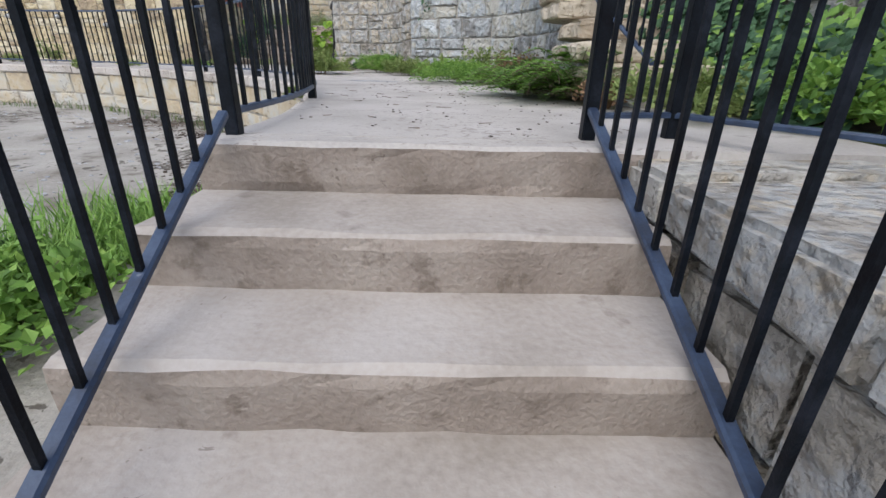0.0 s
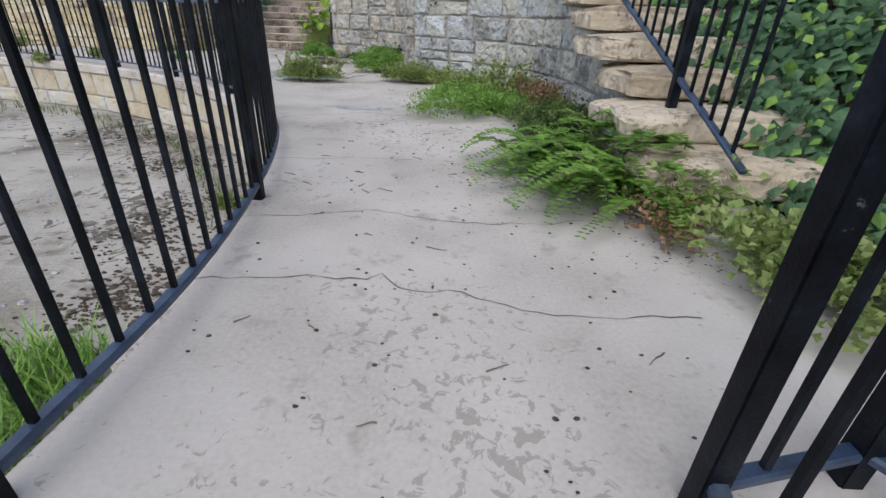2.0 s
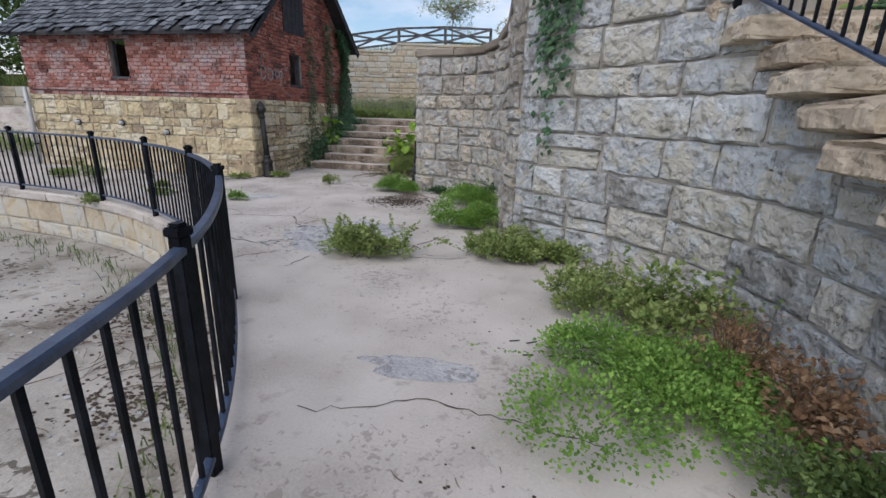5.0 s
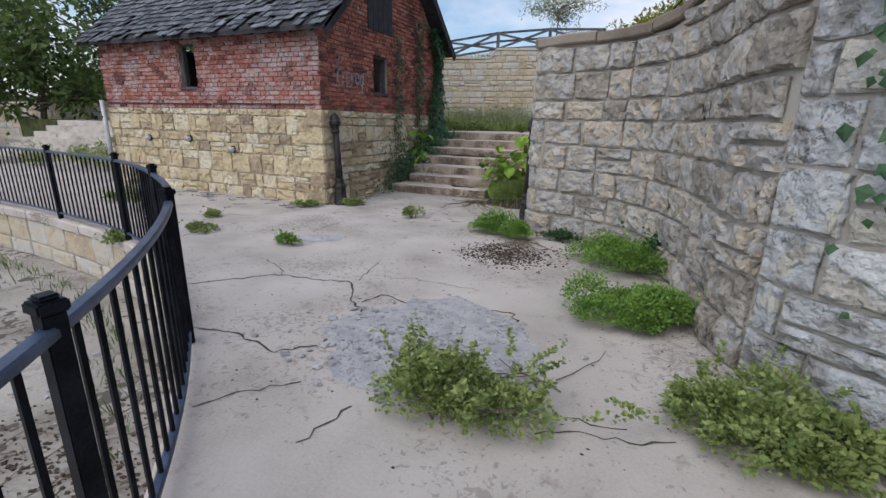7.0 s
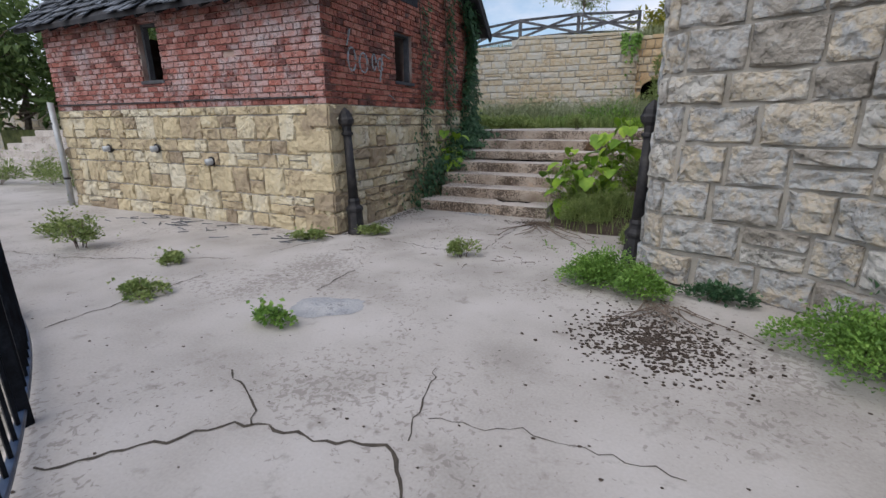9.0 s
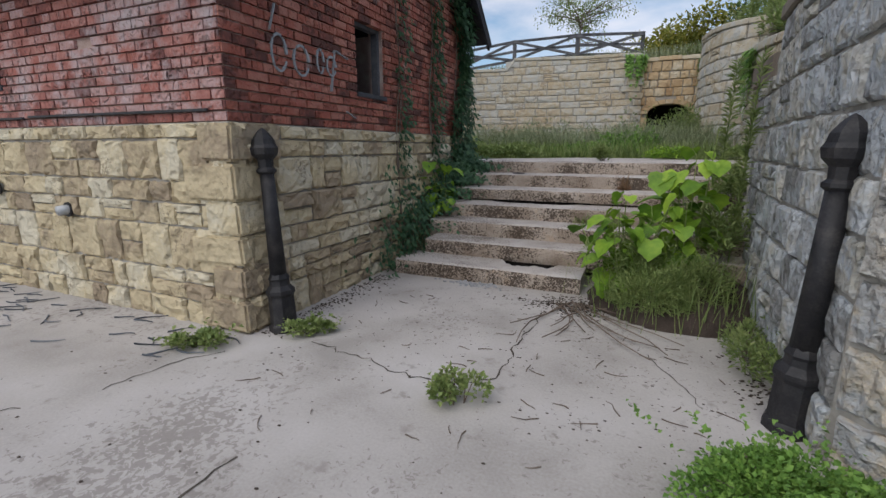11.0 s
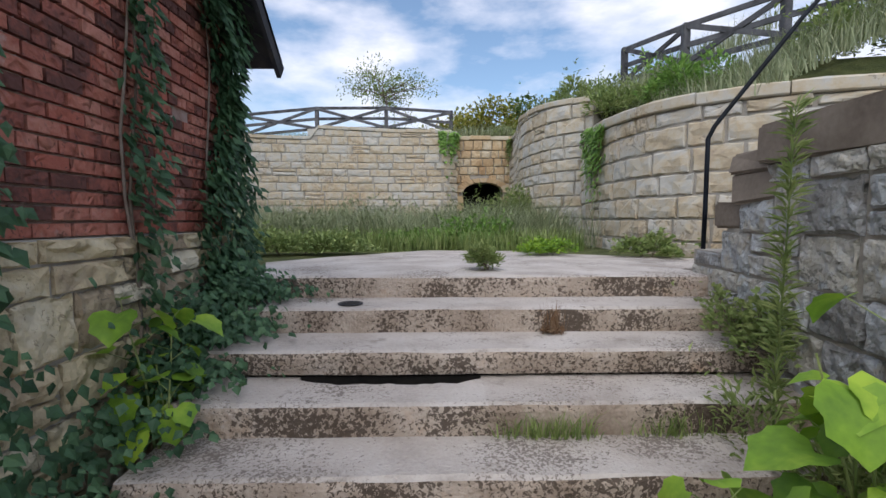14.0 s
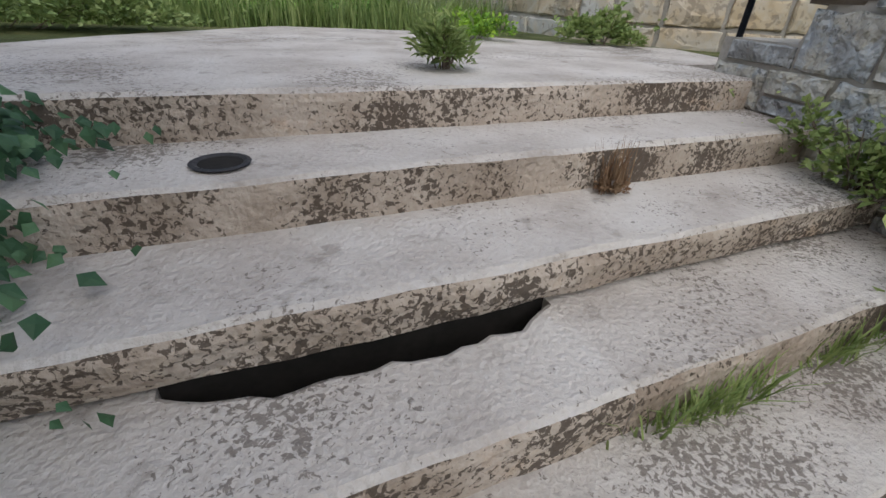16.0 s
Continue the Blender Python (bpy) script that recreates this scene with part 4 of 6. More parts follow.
masonry(w, lq, TOP - .1, qtop, ROCK_FAR, (.28, .38), (.42, .75), .03, .05, 1, 220, s_near=4, seed=43)
coping(w, lq, qtop, .95, .17, .6, .08, 1, M_FAR)


def bank(name, pts, label, material=None):
    """Sloping earth: rows of plan points with heights, joined row to row."""
    V, F = [], []
    n = len(pts[0])
    for row in pts:
        V += row
    for i in range(len(pts) - 1):
        for j in range(n - 1):
            a = i * n + j
            F.append((a, a + 1, a + n + 1, a + n))
    return tagged(new(name, mesh_of(name, V, F, material or M_TURF)), label, "ground", kind="structure")


bank("bank_far", [[(-17, 31.2, 4.9), (-12.5, 32.9, 5.0), (-10, 33.3, 5.4), (-7, 33.6, 5.5), (-4.2, 33.6, 5.3), (-1.6, 34.1, 5.1), (3, 34.1, 5.4), (40, 34, 6.0)],
                  [(-20, 37, 5.4), (-13, 37, 5.5), (-10, 37, 5.7), (-7, 37, 5.8), (-4.2, 37, 5.9), (-1.6, 37.4, 6.2), (3, 37, 6.8), (40, 37, 8)],
                  [(-60, 90, 5.4), (-30, 90, 5.5), (-10, 90, 5.7), (-7, 90, 5.8), (-4, 90, 5.9), (-1, 90, 6.2), (8, 90, 6.8), (80, 90, 8)]], "grassy slope above the far wall")
bank("bank_right", [[(-1.15, 33.8, 5.1), (-1.4, 30, 4.95), (-1.7, 27.5, 4.75), (-1.1, 25.6, 4.6), (-.6, 24.2, 3.65), (-1.2, 22.6, 3.6), (-.7, 21.4, 3.5), (.0, 20.7, 3.45), (1.2, 19.8, 3.3), (8, 19.4, 3.2)],
                    [(1.0, 33.8, 6.3), (.9, 30, 6.0), (.7, 27.5, 5.7), (.8, 25.6, 5.4), (1.0, 24.2, 5.0), (1.2, 22.6, 4.7), (1.8, 21.4, 4.4), (2.5, 20.7, 4.2), (3.2, 19.9, 4.0), (8, 19.5, 3.6)],
                    [(40, 34, 8.5), (40, 30, 8.3), (40, 27.5, 8.0), (40, 25.6, 7.6), (40, 24.2, 7.3), (40, 22.6, 7), (40, 21.4, 6.8), (40, 20.7, 6.5), (40, 19.9, 6.2), (40, 19.5, 5.6)]], "steep overgrown slope above the bastion wall")

# ---- brick building ----
HX0, HX1, HY0, HY1 = -13.0, -6.82, 13.4, 18.5
BAND, EAVE, RIDGE = 1.74, 3.22, 5.6
house = empty("brick_outbuilding", "derelict red brick outbuilding on a tan limestone base", "building", at=(0, 0, 0))
RANDOM_ROCK = rock_variants("stone", 8, .34, M_TAN)
bm = bmesh.new()
box(bm, HX0, HX1, HY0, HY0 + .45, -.05, BAND)
box(bm, HX1 - .45, HX1, HY0 + .45, HY1, -.05, BAND)
box(bm, HX0, HX0 + .45, HY0 + .45, HY1, -.05, BAND)
box(bm, HX0 + .45, HX1 - .45, HY1 - .45, HY1, -.05, BAND)
fnd = part("foundation", bm, M_MORTAR, house, "tan rubble limestone base")
front = Line([(HX0, HY0), (HX1, HY0)])
sidel = Line([(HX1, HY0), (HX1, HY1)])
masonry(fnd, front, -.02, BAND, RANDOM_ROCK, (.17, .40), (.18, .5), .014, .045, 1, 170, s_near=6, seed=51, split=.4)
masonry(fnd, sidel, -.02, BAND, RANDOM_ROCK, (.13, .34), (.16, .55), .014, .055, 1, 200, s_near=1.5, seed=52, split=.55)
# corner quoins
z = 0
i = 0
while z < BAND - .05:
    h = min(R.uniform(.26, .36), BAND - z)
    bm = bmesh.new()
    a, b = ((.5, .3), (.3, .48))[i % 2]
    box(bm, HX1 - a, HX1 + .06, HY0 - .06, HY0 + b, z + .01, z + h - .008, .022, .012)
    part("quoin", bm, M_TAN, fnd)
    z += h
    i += 1
# brick shell with window openings
FW = (-10.42, -9.92, 2.16, 3.0)
SW = (15.18, 15.78, 2.15, 2.92)
SD = (15.0, 15.98, 3.36, 4.55)
shell = new("brick_wall")
shell.parent = house
bt = .22
bm = bmesh.new()
x0, x1, z0, z1 = FW
box(bm, HX0 + .02, x0, HY0 + .03, HY0 + bt, BAND, EAVE)
box(bm, x1, HX1 - .02, HY0 + .03, HY0 + bt, BAND, EAVE)
box(bm, x0, x1, HY0 + .03, HY0 + bt, BAND, z0)
box(bm, x0, x1, HY0 + .03, HY0 + bt, z1, EAVE)
part("backing", bm, M_BMORT, shell)
bm = bmesh.new()
y0, y1, z0, z1 = SW
xa, xb = HX1 - bt, HX1 - .03
box(bm, xa, xb, HY0 + .04, y0, BAND, EAVE)
box(bm, xa, xb, y1, HY1, BAND, EAVE)
box(bm, xa, xb, y0, y1, BAND, z0)
box(bm, xa, xb, y0, y1, z1, EAVE)
vs = []
ym = (HY0 + HY1) / 2
for x in (xa, xb):
    for y, z in ((HY0 + .04, EAVE), (HY1, EAVE), (HY1, EAVE + .3), (ym, RIDGE - .1), (HY0 + .04, EAVE + .02)):
        vs.append(bm.verts.new((x, y, z)))
bm.faces.new(vs[:5])
bm.faces.new(vs[5:][::-1])
for i in range(5):
    bm.faces.new((vs[i], vs[(i + 1) % 5], vs[5 + (i + 1) % 5], vs[5 + i]))
part("backing", bm, M_BMORT, shell)
bm = bmesh.new()
box(bm, HX0 + .02, HX0 + bt, HY0 + bt, HY1, BAND, EAVE)
box(bm, HX0 + bt, HX1 - bt, HY1 - bt, HY1, BAND, EAVE + .3)
part("backing", bm, M_BMORT, shell)


def brick_mesh(material):
    c = .06
    V = [(-.5, 0.5, -.5), (.5, .5, -.5), (.5, .5, .5), (-.5, .5, .5), (-.49, -.5, -.46), (.49, -.5, -.46), (.49, -.5, .46), (-.49, -.5, .46)]
    F = [(4, 5, 6, 7), (0, 1, 5, 4), (1, 2, 6, 5), (2, 3, 7, 6), (3, 0, 4, 7)]
    return V, F, mesh_of("brick", V, F, material)


def brickwork(parent, origin, along, normal, length, z0, z1, material, inside, holes, limit, near, seed):
    rr = random.Random(seed)
    bmesh_data = brick_mesh(material)
    BH, BL, J = .0825, .232, .012
    todo = []
    row = 0
    z = z0
    while z < z1 - .03:
        header = row % 6 == 5
        bl = BL / 2 if header else BL
        s = -(bl / 2 if row % 2 else 0)
        while s < length:
            a, b = max(0, s), min(length, s + bl)
            s += bl
            for o0, o1, oz0, oz1 in holes:
                if oz0 < z + BH / 2 < oz1 and a < o1 and b > o0:
                    if a < o0:
                        b = o0
                    elif b > o1:
                        a = o1
                    else:
                        b = a
            if b - a > .03 and inside((a + b) / 2, z + BH / 2) and rr.random() > .004:
                todo.append((a, b, z))
        z += BH
        row += 1
    todo.sort(key=lambda q: abs((q[0] + q[1]) / 2 - near[0]) + abs(q[2] - near[1]))
    V, F = [], []
    for i, (a, b, z) in enumerate(todo):
        m = Matrix.Identity(4)
        m.col[0][:3] = along * (b - a - J)
        m.col[1][:3] = -normal * .07
        m.col[2][:3] = (0, 0, BH - J)
        m.col[3][:3] = origin + along * ((a + b) / 2) + normal * (rr.uniform(-.006, .004) - .033) + Vector((0, 0, z + BH / 2))
        if i < limit:
            ob = new("brick", bmesh_data[2])
            ob.matrix_world = m
            ob.parent = parent
        else:
            o = len(V)
            V += [m @ Vector(v) for v in bmesh_data[0]]
            F += [tuple(o + q for q in f) for f in bmesh_data[1]]
    if V:
        part("brickwork", mesh_of("brickwork", V, F, material), None, parent)["kind"] = "stuff"


def front_in(s, z):
    return z < EAVE - (.09 if noise.noise(Vector((s * 2.3, 0, 4))) > .12 else 0)


def side_in(s, z):
    y = HY0 + s
    lim = EAVE + (RIDGE - EAVE - .1) * s / (ym - HY0) if y < ym else EAVE + .3 + (RIDGE - EAVE - .4) * (HY1 - y) / (HY1 - ym)
    return z < lim - .06


# windows, hatch
def opening(name, frame_boxes, glass_box, label, mat_frame, pane_mat):
    ob = new(name)
    ob["label"] = label
    ob.parent = house
    for b in frame_boxes:
        bm = bmesh.new()
        box(bm, *b, .006)
        part("frame", bm, mat_frame, ob)
    return ob


x0, x1, z0, z1 = FW
yy = HY0 + .10
opening("window_1", [(x0, x0 + .05, yy, yy + .09, z0, z1), (x1 - .05, x1, yy, yy + .09, z0, z1), (x0 + .05, x1 - .05, yy, yy + .09, z1 - .05, z1), (x0 - .03, x1 + .03, HY0 - .02, yy + .09, z0 - .05, z0)], None, "empty small window with a weathered timber frame", M_WOOD, None)
y0, y1, z0, z1 = SW
xx = HX1 - .16
opening("window_2", [(xx, xx + .09, y0, y0 + .05, z0, z1), (xx, xx + .09, y1 - .05, y1, z0, z1), (xx, xx + .09, y0 + .05, y1 - .05, z1 - .06, z1), (xx - .03, HX1 + .02, y0 - .02, y1 + .02, z0 - .05, z0)], None, "empty small window with a rotten timber frame", M_WOOD, None)
hatch = new("loft_hatch")
hatch["label"] = "dark grey boarded loft hatch"
hatch.parent = house
y0, y1, z0, z1 = SD
for i in range(5):
    bm = bmesh.new()
    w = (y1 - y0) / 5
    box(bm, HX1 - .03, HX1 + .012, y0 + w * i + .003, y0 + w * (i + 1) - .003, z0, z1, .004)
    part("board", bm, M_DARKWOOD, hatch)
# unseen interior floor, near-black to paint in the dark of the unlit room
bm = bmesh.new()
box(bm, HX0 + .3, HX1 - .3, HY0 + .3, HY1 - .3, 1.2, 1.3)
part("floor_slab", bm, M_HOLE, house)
# pipe bracket line and timber sill
for a, b in ((-12.9, -9.6), (-9.5, -7.0)):
    bm = bmesh.new()
    bar(bm, (a, HY0 - .02, BAND + .10), (b, HY0 - .02, BAND + .09), .02)
    part("cable", bm, M_CAST, house)
# roof of old shingles
roof = new("roof")
roof.parent = house
ov = .28
SL = math.atan2(RIDGE - EAVE, ym - HY0)
bm = bmesh.new()
for sgn in (1, -1):
    ye = HY0 - ov if sgn > 0 else HY1 + ov
    ze = EAVE - ov * math.tan(SL) + .06
    vs = [bm.verts.new(v) for v in ((HX0 - .25, ye, ze + (0 if sgn > 0 else .28)), (HX1 + .38, ye, ze + (0 if sgn > 0 else .28)), (HX1 + .38, ym, RIDGE), (HX0 - .25, ym, RIDGE))]
    v2 = [bm.verts.new(v.co + Vector((0, 0, .07))) for v in vs]
    bm.faces.new(vs)
    bm.faces.new(v2[::-1])
    for i in range(4):
        bm.faces.new((vs[i], vs[(i + 1) % 4], v2[(i + 1) % 4], v2[i]))
part("deck", bm, M_DARKWOOD, roof)
rr = random.Random(77)
Vr, Fr = [], []
cnt = 0
d = Vector((0, math.cos(SL), math.sin(SL)))
nrm = Vector((0, -math.sin(SL), math.cos(SL)))
for row in range(19):
    x = HX0 - .25
    while x < HX1 + .36:
        w = rr.uniform(.11, .2)
        if rr.random() > (.22 if row < 2 else .05):
            p = Vector((x, HY0 - ov - .04, EAVE - ov * math.tan(SL) + .125)) + d * (row * .17 + rr.uniform(-.03, .03) - .02)
            t = rr.uniform(-.05, .05)
            ax = (Vector((1, 0, 0)) * math.cos(t) + d * math.sin(t))
            dd = (d * math.cos(t) - Vector((1, 0, 0)) * math.sin(t)) + nrm * rr.uniform(-.07, -.02)
            L, th = rr.uniform(.26, .32), rr.uniform(.010, .018)
            q = [p + nrm * .03, p + ax * (w - .008) + nrm * (.03 + rr.uniform(-.008, .014)), p + ax * (w - .008) + dd * L, p + dd * L]
            vv = q + [v - nrm * th for v in q]
            ff = [(0, 1, 2, 3), (7, 6, 5, 4), (0, 4, 5, 1), (1, 5, 6, 2), (3, 2, 6, 7), (0, 3, 7, 4)]
            if cnt < 280:
                part("shingle", mesh_of("shingle", vv, ff, M_ROOF), None, roof)
            else:
                o = len(Vr)
                Vr += vv
                Fr += [tuple(o + k for k in f) for f in ff]
            cnt += 1
        x += w
part("shingles", mesh_of("shingles", Vr, Fr, M_ROOF), None, roof)["kind"] = "stuff"
# rafters' tails under the eave, barge board
for i in range(14):
    bm = bmesh.new()
    x = HX0 + .2 + i * .46
    bar(bm, (x, HY0 + .1, EAVE + .0), (x, HY0 - .2, EAVE - .17), .05, .09)
    part("rafter", bm, M_DARKWOOD, roof)
for ya, yb, za in ((HY0 - ov, ym, EAVE - ov * math.tan(SL)), (HY1 + ov, ym, EAVE - ov * math.tan(SL) + .28)):
    bm = bmesh.new()
    bar(bm, (HX1 + .36, ya, za + .02), (HX1 + .36, yb, RIDGE - .03), .04, .16)
    part("barge_board", bm, M_DARKWOOD, roof)
# downpipe
dp = empty("downpipe", "pale galvanised downpipe at the building corner", "pipe")
V, F = tube([(HX0 - .03, HY0 - .12, 0.0), (HX0 + .02, HY0 - .12, .9), (HX0 + .02, HY0 - .12, BAND + .15)], .05, .05, 10)
part("pipe", mesh_of("pipe", V, F, M_PIPE, True), None, dp)
for zc in (.5, 1.5):
    V, F = tube([(HX0, HY0 - .12, zc), (HX0, HY0 - .12, zc + .04)], .06, .06, 10)
    part("clamp", mesh_of("clamp", V, F, M_CAST), None, dp)
# pipe stubs in the base
for x, z in ((-9.05, .95), (-10.3, 1.12), (-11.6, 1.1)):
    st = empty("pipe_stub", "short grey pipe stub in the stone base", "pipe", "pipe stubs")
    V, F = tube([(x, HY0 + .02, z), (x, HY0 - .14, z - .01)], .05, .05, 10)
    part("pipe", mesh_of("pipe", V, F, M_PIPE, True), None, st)
    V, F = tube([(x, HY0 - .045, z - .005), (x, HY0 - .06, z - .005)], .075, .075, 10)
    part("collar", mesh_of("collar", V, F, M_CAST), None, st)
# chalky scribble on the brick: loops of faded paint
scr = empty("wall_graffiti", "faded white scrawl on red brick", "graffiti")
for cx, cz, a, b, n in ((14.0, 2.34, .09, .15, 1), (14.28, 2.32, .10, .13, 1), (14.55, 2.36, .05, .11, 1), (14.72, 2.34, .07, .09, 1)):
    pts = [(HX1 + .003, cx + a * math.cos(t), cz + b * math.sin(t)) for t in [i * .42 for i in range(15)]]
    V, F = tube(pts, .017, .013, 4)
    part("stroke", mesh_of("stroke", V, F, M_WHITE), None, scr)
for a, b in (((13.9, 2.5), (13.98, 2.72)), ((14.7, 2.1), (14.78, 2.5)), ((14.8, 2.5), (15.0, 2.45)), ((14.95, 1.92), (15.1, 1.86))):
    bm = bmesh.new()
    bar(bm, (HX1 + .006, a[0], a[1]), (HX1 + .006, b[0], b[1]), .03, .01)
    part("stroke", bm, M_WHITE, scr)


# ---- cast iron bollard posts ----
def iron_post(at, lean, label):
    ob = empty("iron_post", label, "post", "old iron posts", at=at)
    ob.rotation_euler = lean
    V, F = lathe([(.125, 0), (.125, .05), (.11, .07), (.105, .30), (.12, .33), (.12, .36), (.085, .40), (.08, .44), (.088, .46), (.07, .50)], 8)
    part("base", mesh_of("base", V, F, M_CAST), None, ob)
    V, F = lathe([(.068, .49), (.055, 1.34)], 16)
    part("shaft", mesh_of("shaft", V, F, M_CAST, True), None, ob)
    V, F = lathe([(.055, 1.33), (.078, 1.35), (.078, 1.37), (.058, 1.39), (.062, 1.45), (.10, 1.49), (.11, 1.54), (.095, 1.565), (.085, 1.61), (.05, 1.66), (.02, 1.69), (.004, 1.70)], 8)
    part("cap", mesh_of("cap", V, F, M_CAST), None, ob)
    return ob


iron_post((-6.6, 13.58, 0), (radians(-1), radians(-3.2), 0), "leaning dark cast iron post at building corner")
iron_post((-3.0, 13.6, 0), (0, radians(1.0), 0), "dark cast iron post against the limestone pier")


# ---- railings ----
def railing(label, pts, posts, top=1.02, low=.09, gap=.14, baluster=.0165, cap=True, name="railing", slope=False, post_h=1.12, post_w=.056, foot=-.01):
    """Iron railing over a line of base points (x, y, z): rails follow it, balusters stand upright."""
    ob = empty(name, label, "railing")
    P = [Vector(p) for p in pts]
    for nm, h, w, d, m in (("top_rail", top, .048, .030, M_RAIL), ("bottom_rail", low, .042, .024, M_RAIL)):
        V, F = [], []
        n = len(P)
        for i, p in enumerate(P):
            t = (P[min(i + 1, n - 1)] - P[max(i - 1, 0)])
            t.z = 0
            t.normalize()
            s = Vector((-t.y, t.x, 0)) * w / 2
            c = p + Vector((0, 0, h))
            u = Vector((0, 0, d / 2))
            e = s * .7
            V += [c - s - u, c + s - u, c + s + u * .3, c + e + u, c - e + u, c - s + u * .3]
        for i in range(n - 1):
            for k in range(6):
                F.append((i * 6 + k, i * 6 + (k + 1) % 6, (i + 1) * 6 + (k + 1) % 6, (i + 1) * 6 + k))
        F += [(5, 4, 3, 2, 1, 0), tuple(range((n - 1) * 6, n * 6))]
        part(nm, mesh_of(nm, V, F, m), None, ob)
    bmb = bmesh.new()
    bar(bmb, (0, 0, low), (0, 0, top), baluster)
    b_first = part("baluster", bmb, M_IRON, ob)
    b_me = b_first.data
    first = True
    R3 = resample(P, gap)
    for p in R3[1:-1]:
        if any((Vector(q) - p).length < .05 for q in posts):
            continue
        if first:
            b_first.location = p
            first = False
            continue
        o = new("baluster", b_me)
        o.parent = ob
        o.location = p
    for q in posts:
        bm = bmesh.new()
        hw = post_w / 2
        box(bm, -hw, hw, -hw, hw, foot, post_h - .05, .004)
        o = part("post", bm, M_IRON, ob)
        o.location = q
        if cap:
            bm = bmesh.new()
            box(bm, -hw - .009, hw + .009, -hw - .009, hw + .009, post_h - .05, post_h - .015, .006)
            box(bm, -hw, hw, -hw, hw, post_h - .015, post_h, .008)
            c = part("cap", bm, M_IRON, o)
    return ob


rl = [(p.x + .04, p.y - .0, 0) for p in EDGE if p.y > 1.95 and p.x > -15]
rl = [Vector((-.84, 1.85, 0))] + [Vector(q) for q in rl]
L3 = resample(rl, .2)
posts = []
for px, py in ((-.84, 1.85), (-1.06, 3.56), (-1.62, 5.5), (-2.72, 7.15), (-4.25, 8.58), (-5.75, 9.45), (-7.4, 10.09), (-9.55, 10.42), (-11.8, 10.55), (-14, 10.6)):
    posts.append(min(L3, key=lambda q: (q.x - px) ** 2 + (q.y - py) ** 2))
railing("black iron railing curving along the terrace edge", L3, posts)
SLP = .19 / .43
lowp = [Vector((-.84 + .009 * min(i, 14), 1.85 - .1 * i, .085 - SLP * .1 * i)) for i in range(0, 28)]
railing("black iron stair railing with worn, sky-tinted black rails", lowp[1:], [Vector((-.71, -.8, PIT))], low=.05, gap=.16, foot=-.05, post_h=.95)
lowr = [Vector((.62, 1.92 - .1 * i, .085 - SLP * .1 * i)) for i in range(0, 28)]
railing("black iron stair railing with chipped paint", lowr, [Vector((.62, 1.92, 0)), Vector((.62, -.8, PIT))], low=.05, gap=.16, foot=-.05, post_h=1.12)
railing("short return of black iron railing", resample([Vector((.62, 1.92, 0)), Vector((1.02, 2.02, 0))], .1), [Vector((1.02, 2.02, 0))], low=.1)
railing("black iron railing above the stair side wall", resample([Vector((1.02, 2.02, 0)), Vector((1.62, 1.1, 0)), Vector((2.4, -.6, 0))], .15), [Vector((1.62, 1.1, 0))], low=.1)
# stair rail on the stone steps
sp = [Vector((1.535 - .0085 * i - .00006 * i * i, 3.5 + .1 * i, .146 + .0455 * i)) for i in range(0, 50)]
pp = [sp[8].copy(), sp[28].copy(), sp[48].copy()]
railing("grey-black iron railing climbing the stone steps", sp, pp, low=.16, top=1.2, post_h=1.28, foot=-.06)

# handrail at the head of the stairs
hr = empty("handrail", "thin bent black iron pipe handrail", "handrail")
V, F = tube([(-2.38, 18.55, TOP - .01), (-2.37, 18.55, TOP + .6), (-2.36, 18.56, 2.6), (-2.3, 18.56, 2.72), (-1.5, 18.58, 3.72), (-.9, 18.6, 4.4)], .022, .022, 8)
part("pipe", mesh_of("pipe", V, F, M_IRON, True), None, hr)
V, F = lathe([(.06, 0), (.06, .012), (.03, .02)], 10)
o = part("foot_plate", mesh_of("foot_plate", V, F, M_IRON), None, hr)
o.location = (-2.38, 18.55, TOP)


# ---- timber fences on the slopes ----
def timber_fence(label, pts, span_z=0):
    ob = empty("timber_fence", label, "fence")
    for i, p in enumerate(pts):
        bm = bmesh.new()
        box(bm, p[0] - .08, p[0] + .08, p[1] - .08, p[1] + .08, p[2] - .3, p[2] + 1.25, .01)
        part("post", bm, M_WOOD, ob)
    for p, q in zip(pts, pts[1:]):
        p, q = Vector(p), Vector(q)
        for a, b in ((1.18, 1.18), (.72, .72), (.30, .30), (.30, 1.15), (1.15, .30)):
            bm = bmesh.new()
            off = Vector((0, -.05 if a == b else -.10, 0))
            bar(bm, p + Vector((0, 0, a)) + off, q + Vector((0, 0, b)) + off, .05, .12)
            part("rail", bm, M_WOOD, ob)


timber_fence("grey weathered timber fence with crossed rails", [(-16.5, 33.5, 5.1), (-13.2, 33.8, 5.15), (-10.1, 34.2, 5.55), (-7.1, 34.5, 5.65), (-4.2, 34.6, 5.5)])
timber_fence("grey timber fence along the overgrown slope", [(.6, 27.5, 5.6), (1.1, 25.2, 5.3), (2.2, 23.5, 5.25), (4.0, 22.4, 5.4), (6.5, 21.5, 5.5)])

# ---- plants and litter on the terrace ----
bush("low green spreading weed in cracked paving", (-2.2, 8.45, 0), .52, .36, .36, 5600, .034, M_OLIVE, 301, leggy=.25, name="weed", category="weed", stems=26, lumps=9)
bush("flat green mat of leaves beside the wall", (-1.36, 10.4, 0), .50, .42, .36, 11000, .027, M_LEAF, 302, lumps=12, leggy=.03)
bush("flat green mat of leaves at wall foot", (-1.5, 11.75, 0), .55, .42, .38, 11000, .027, M_LEAF, 303, lumps=12, leggy=.03)
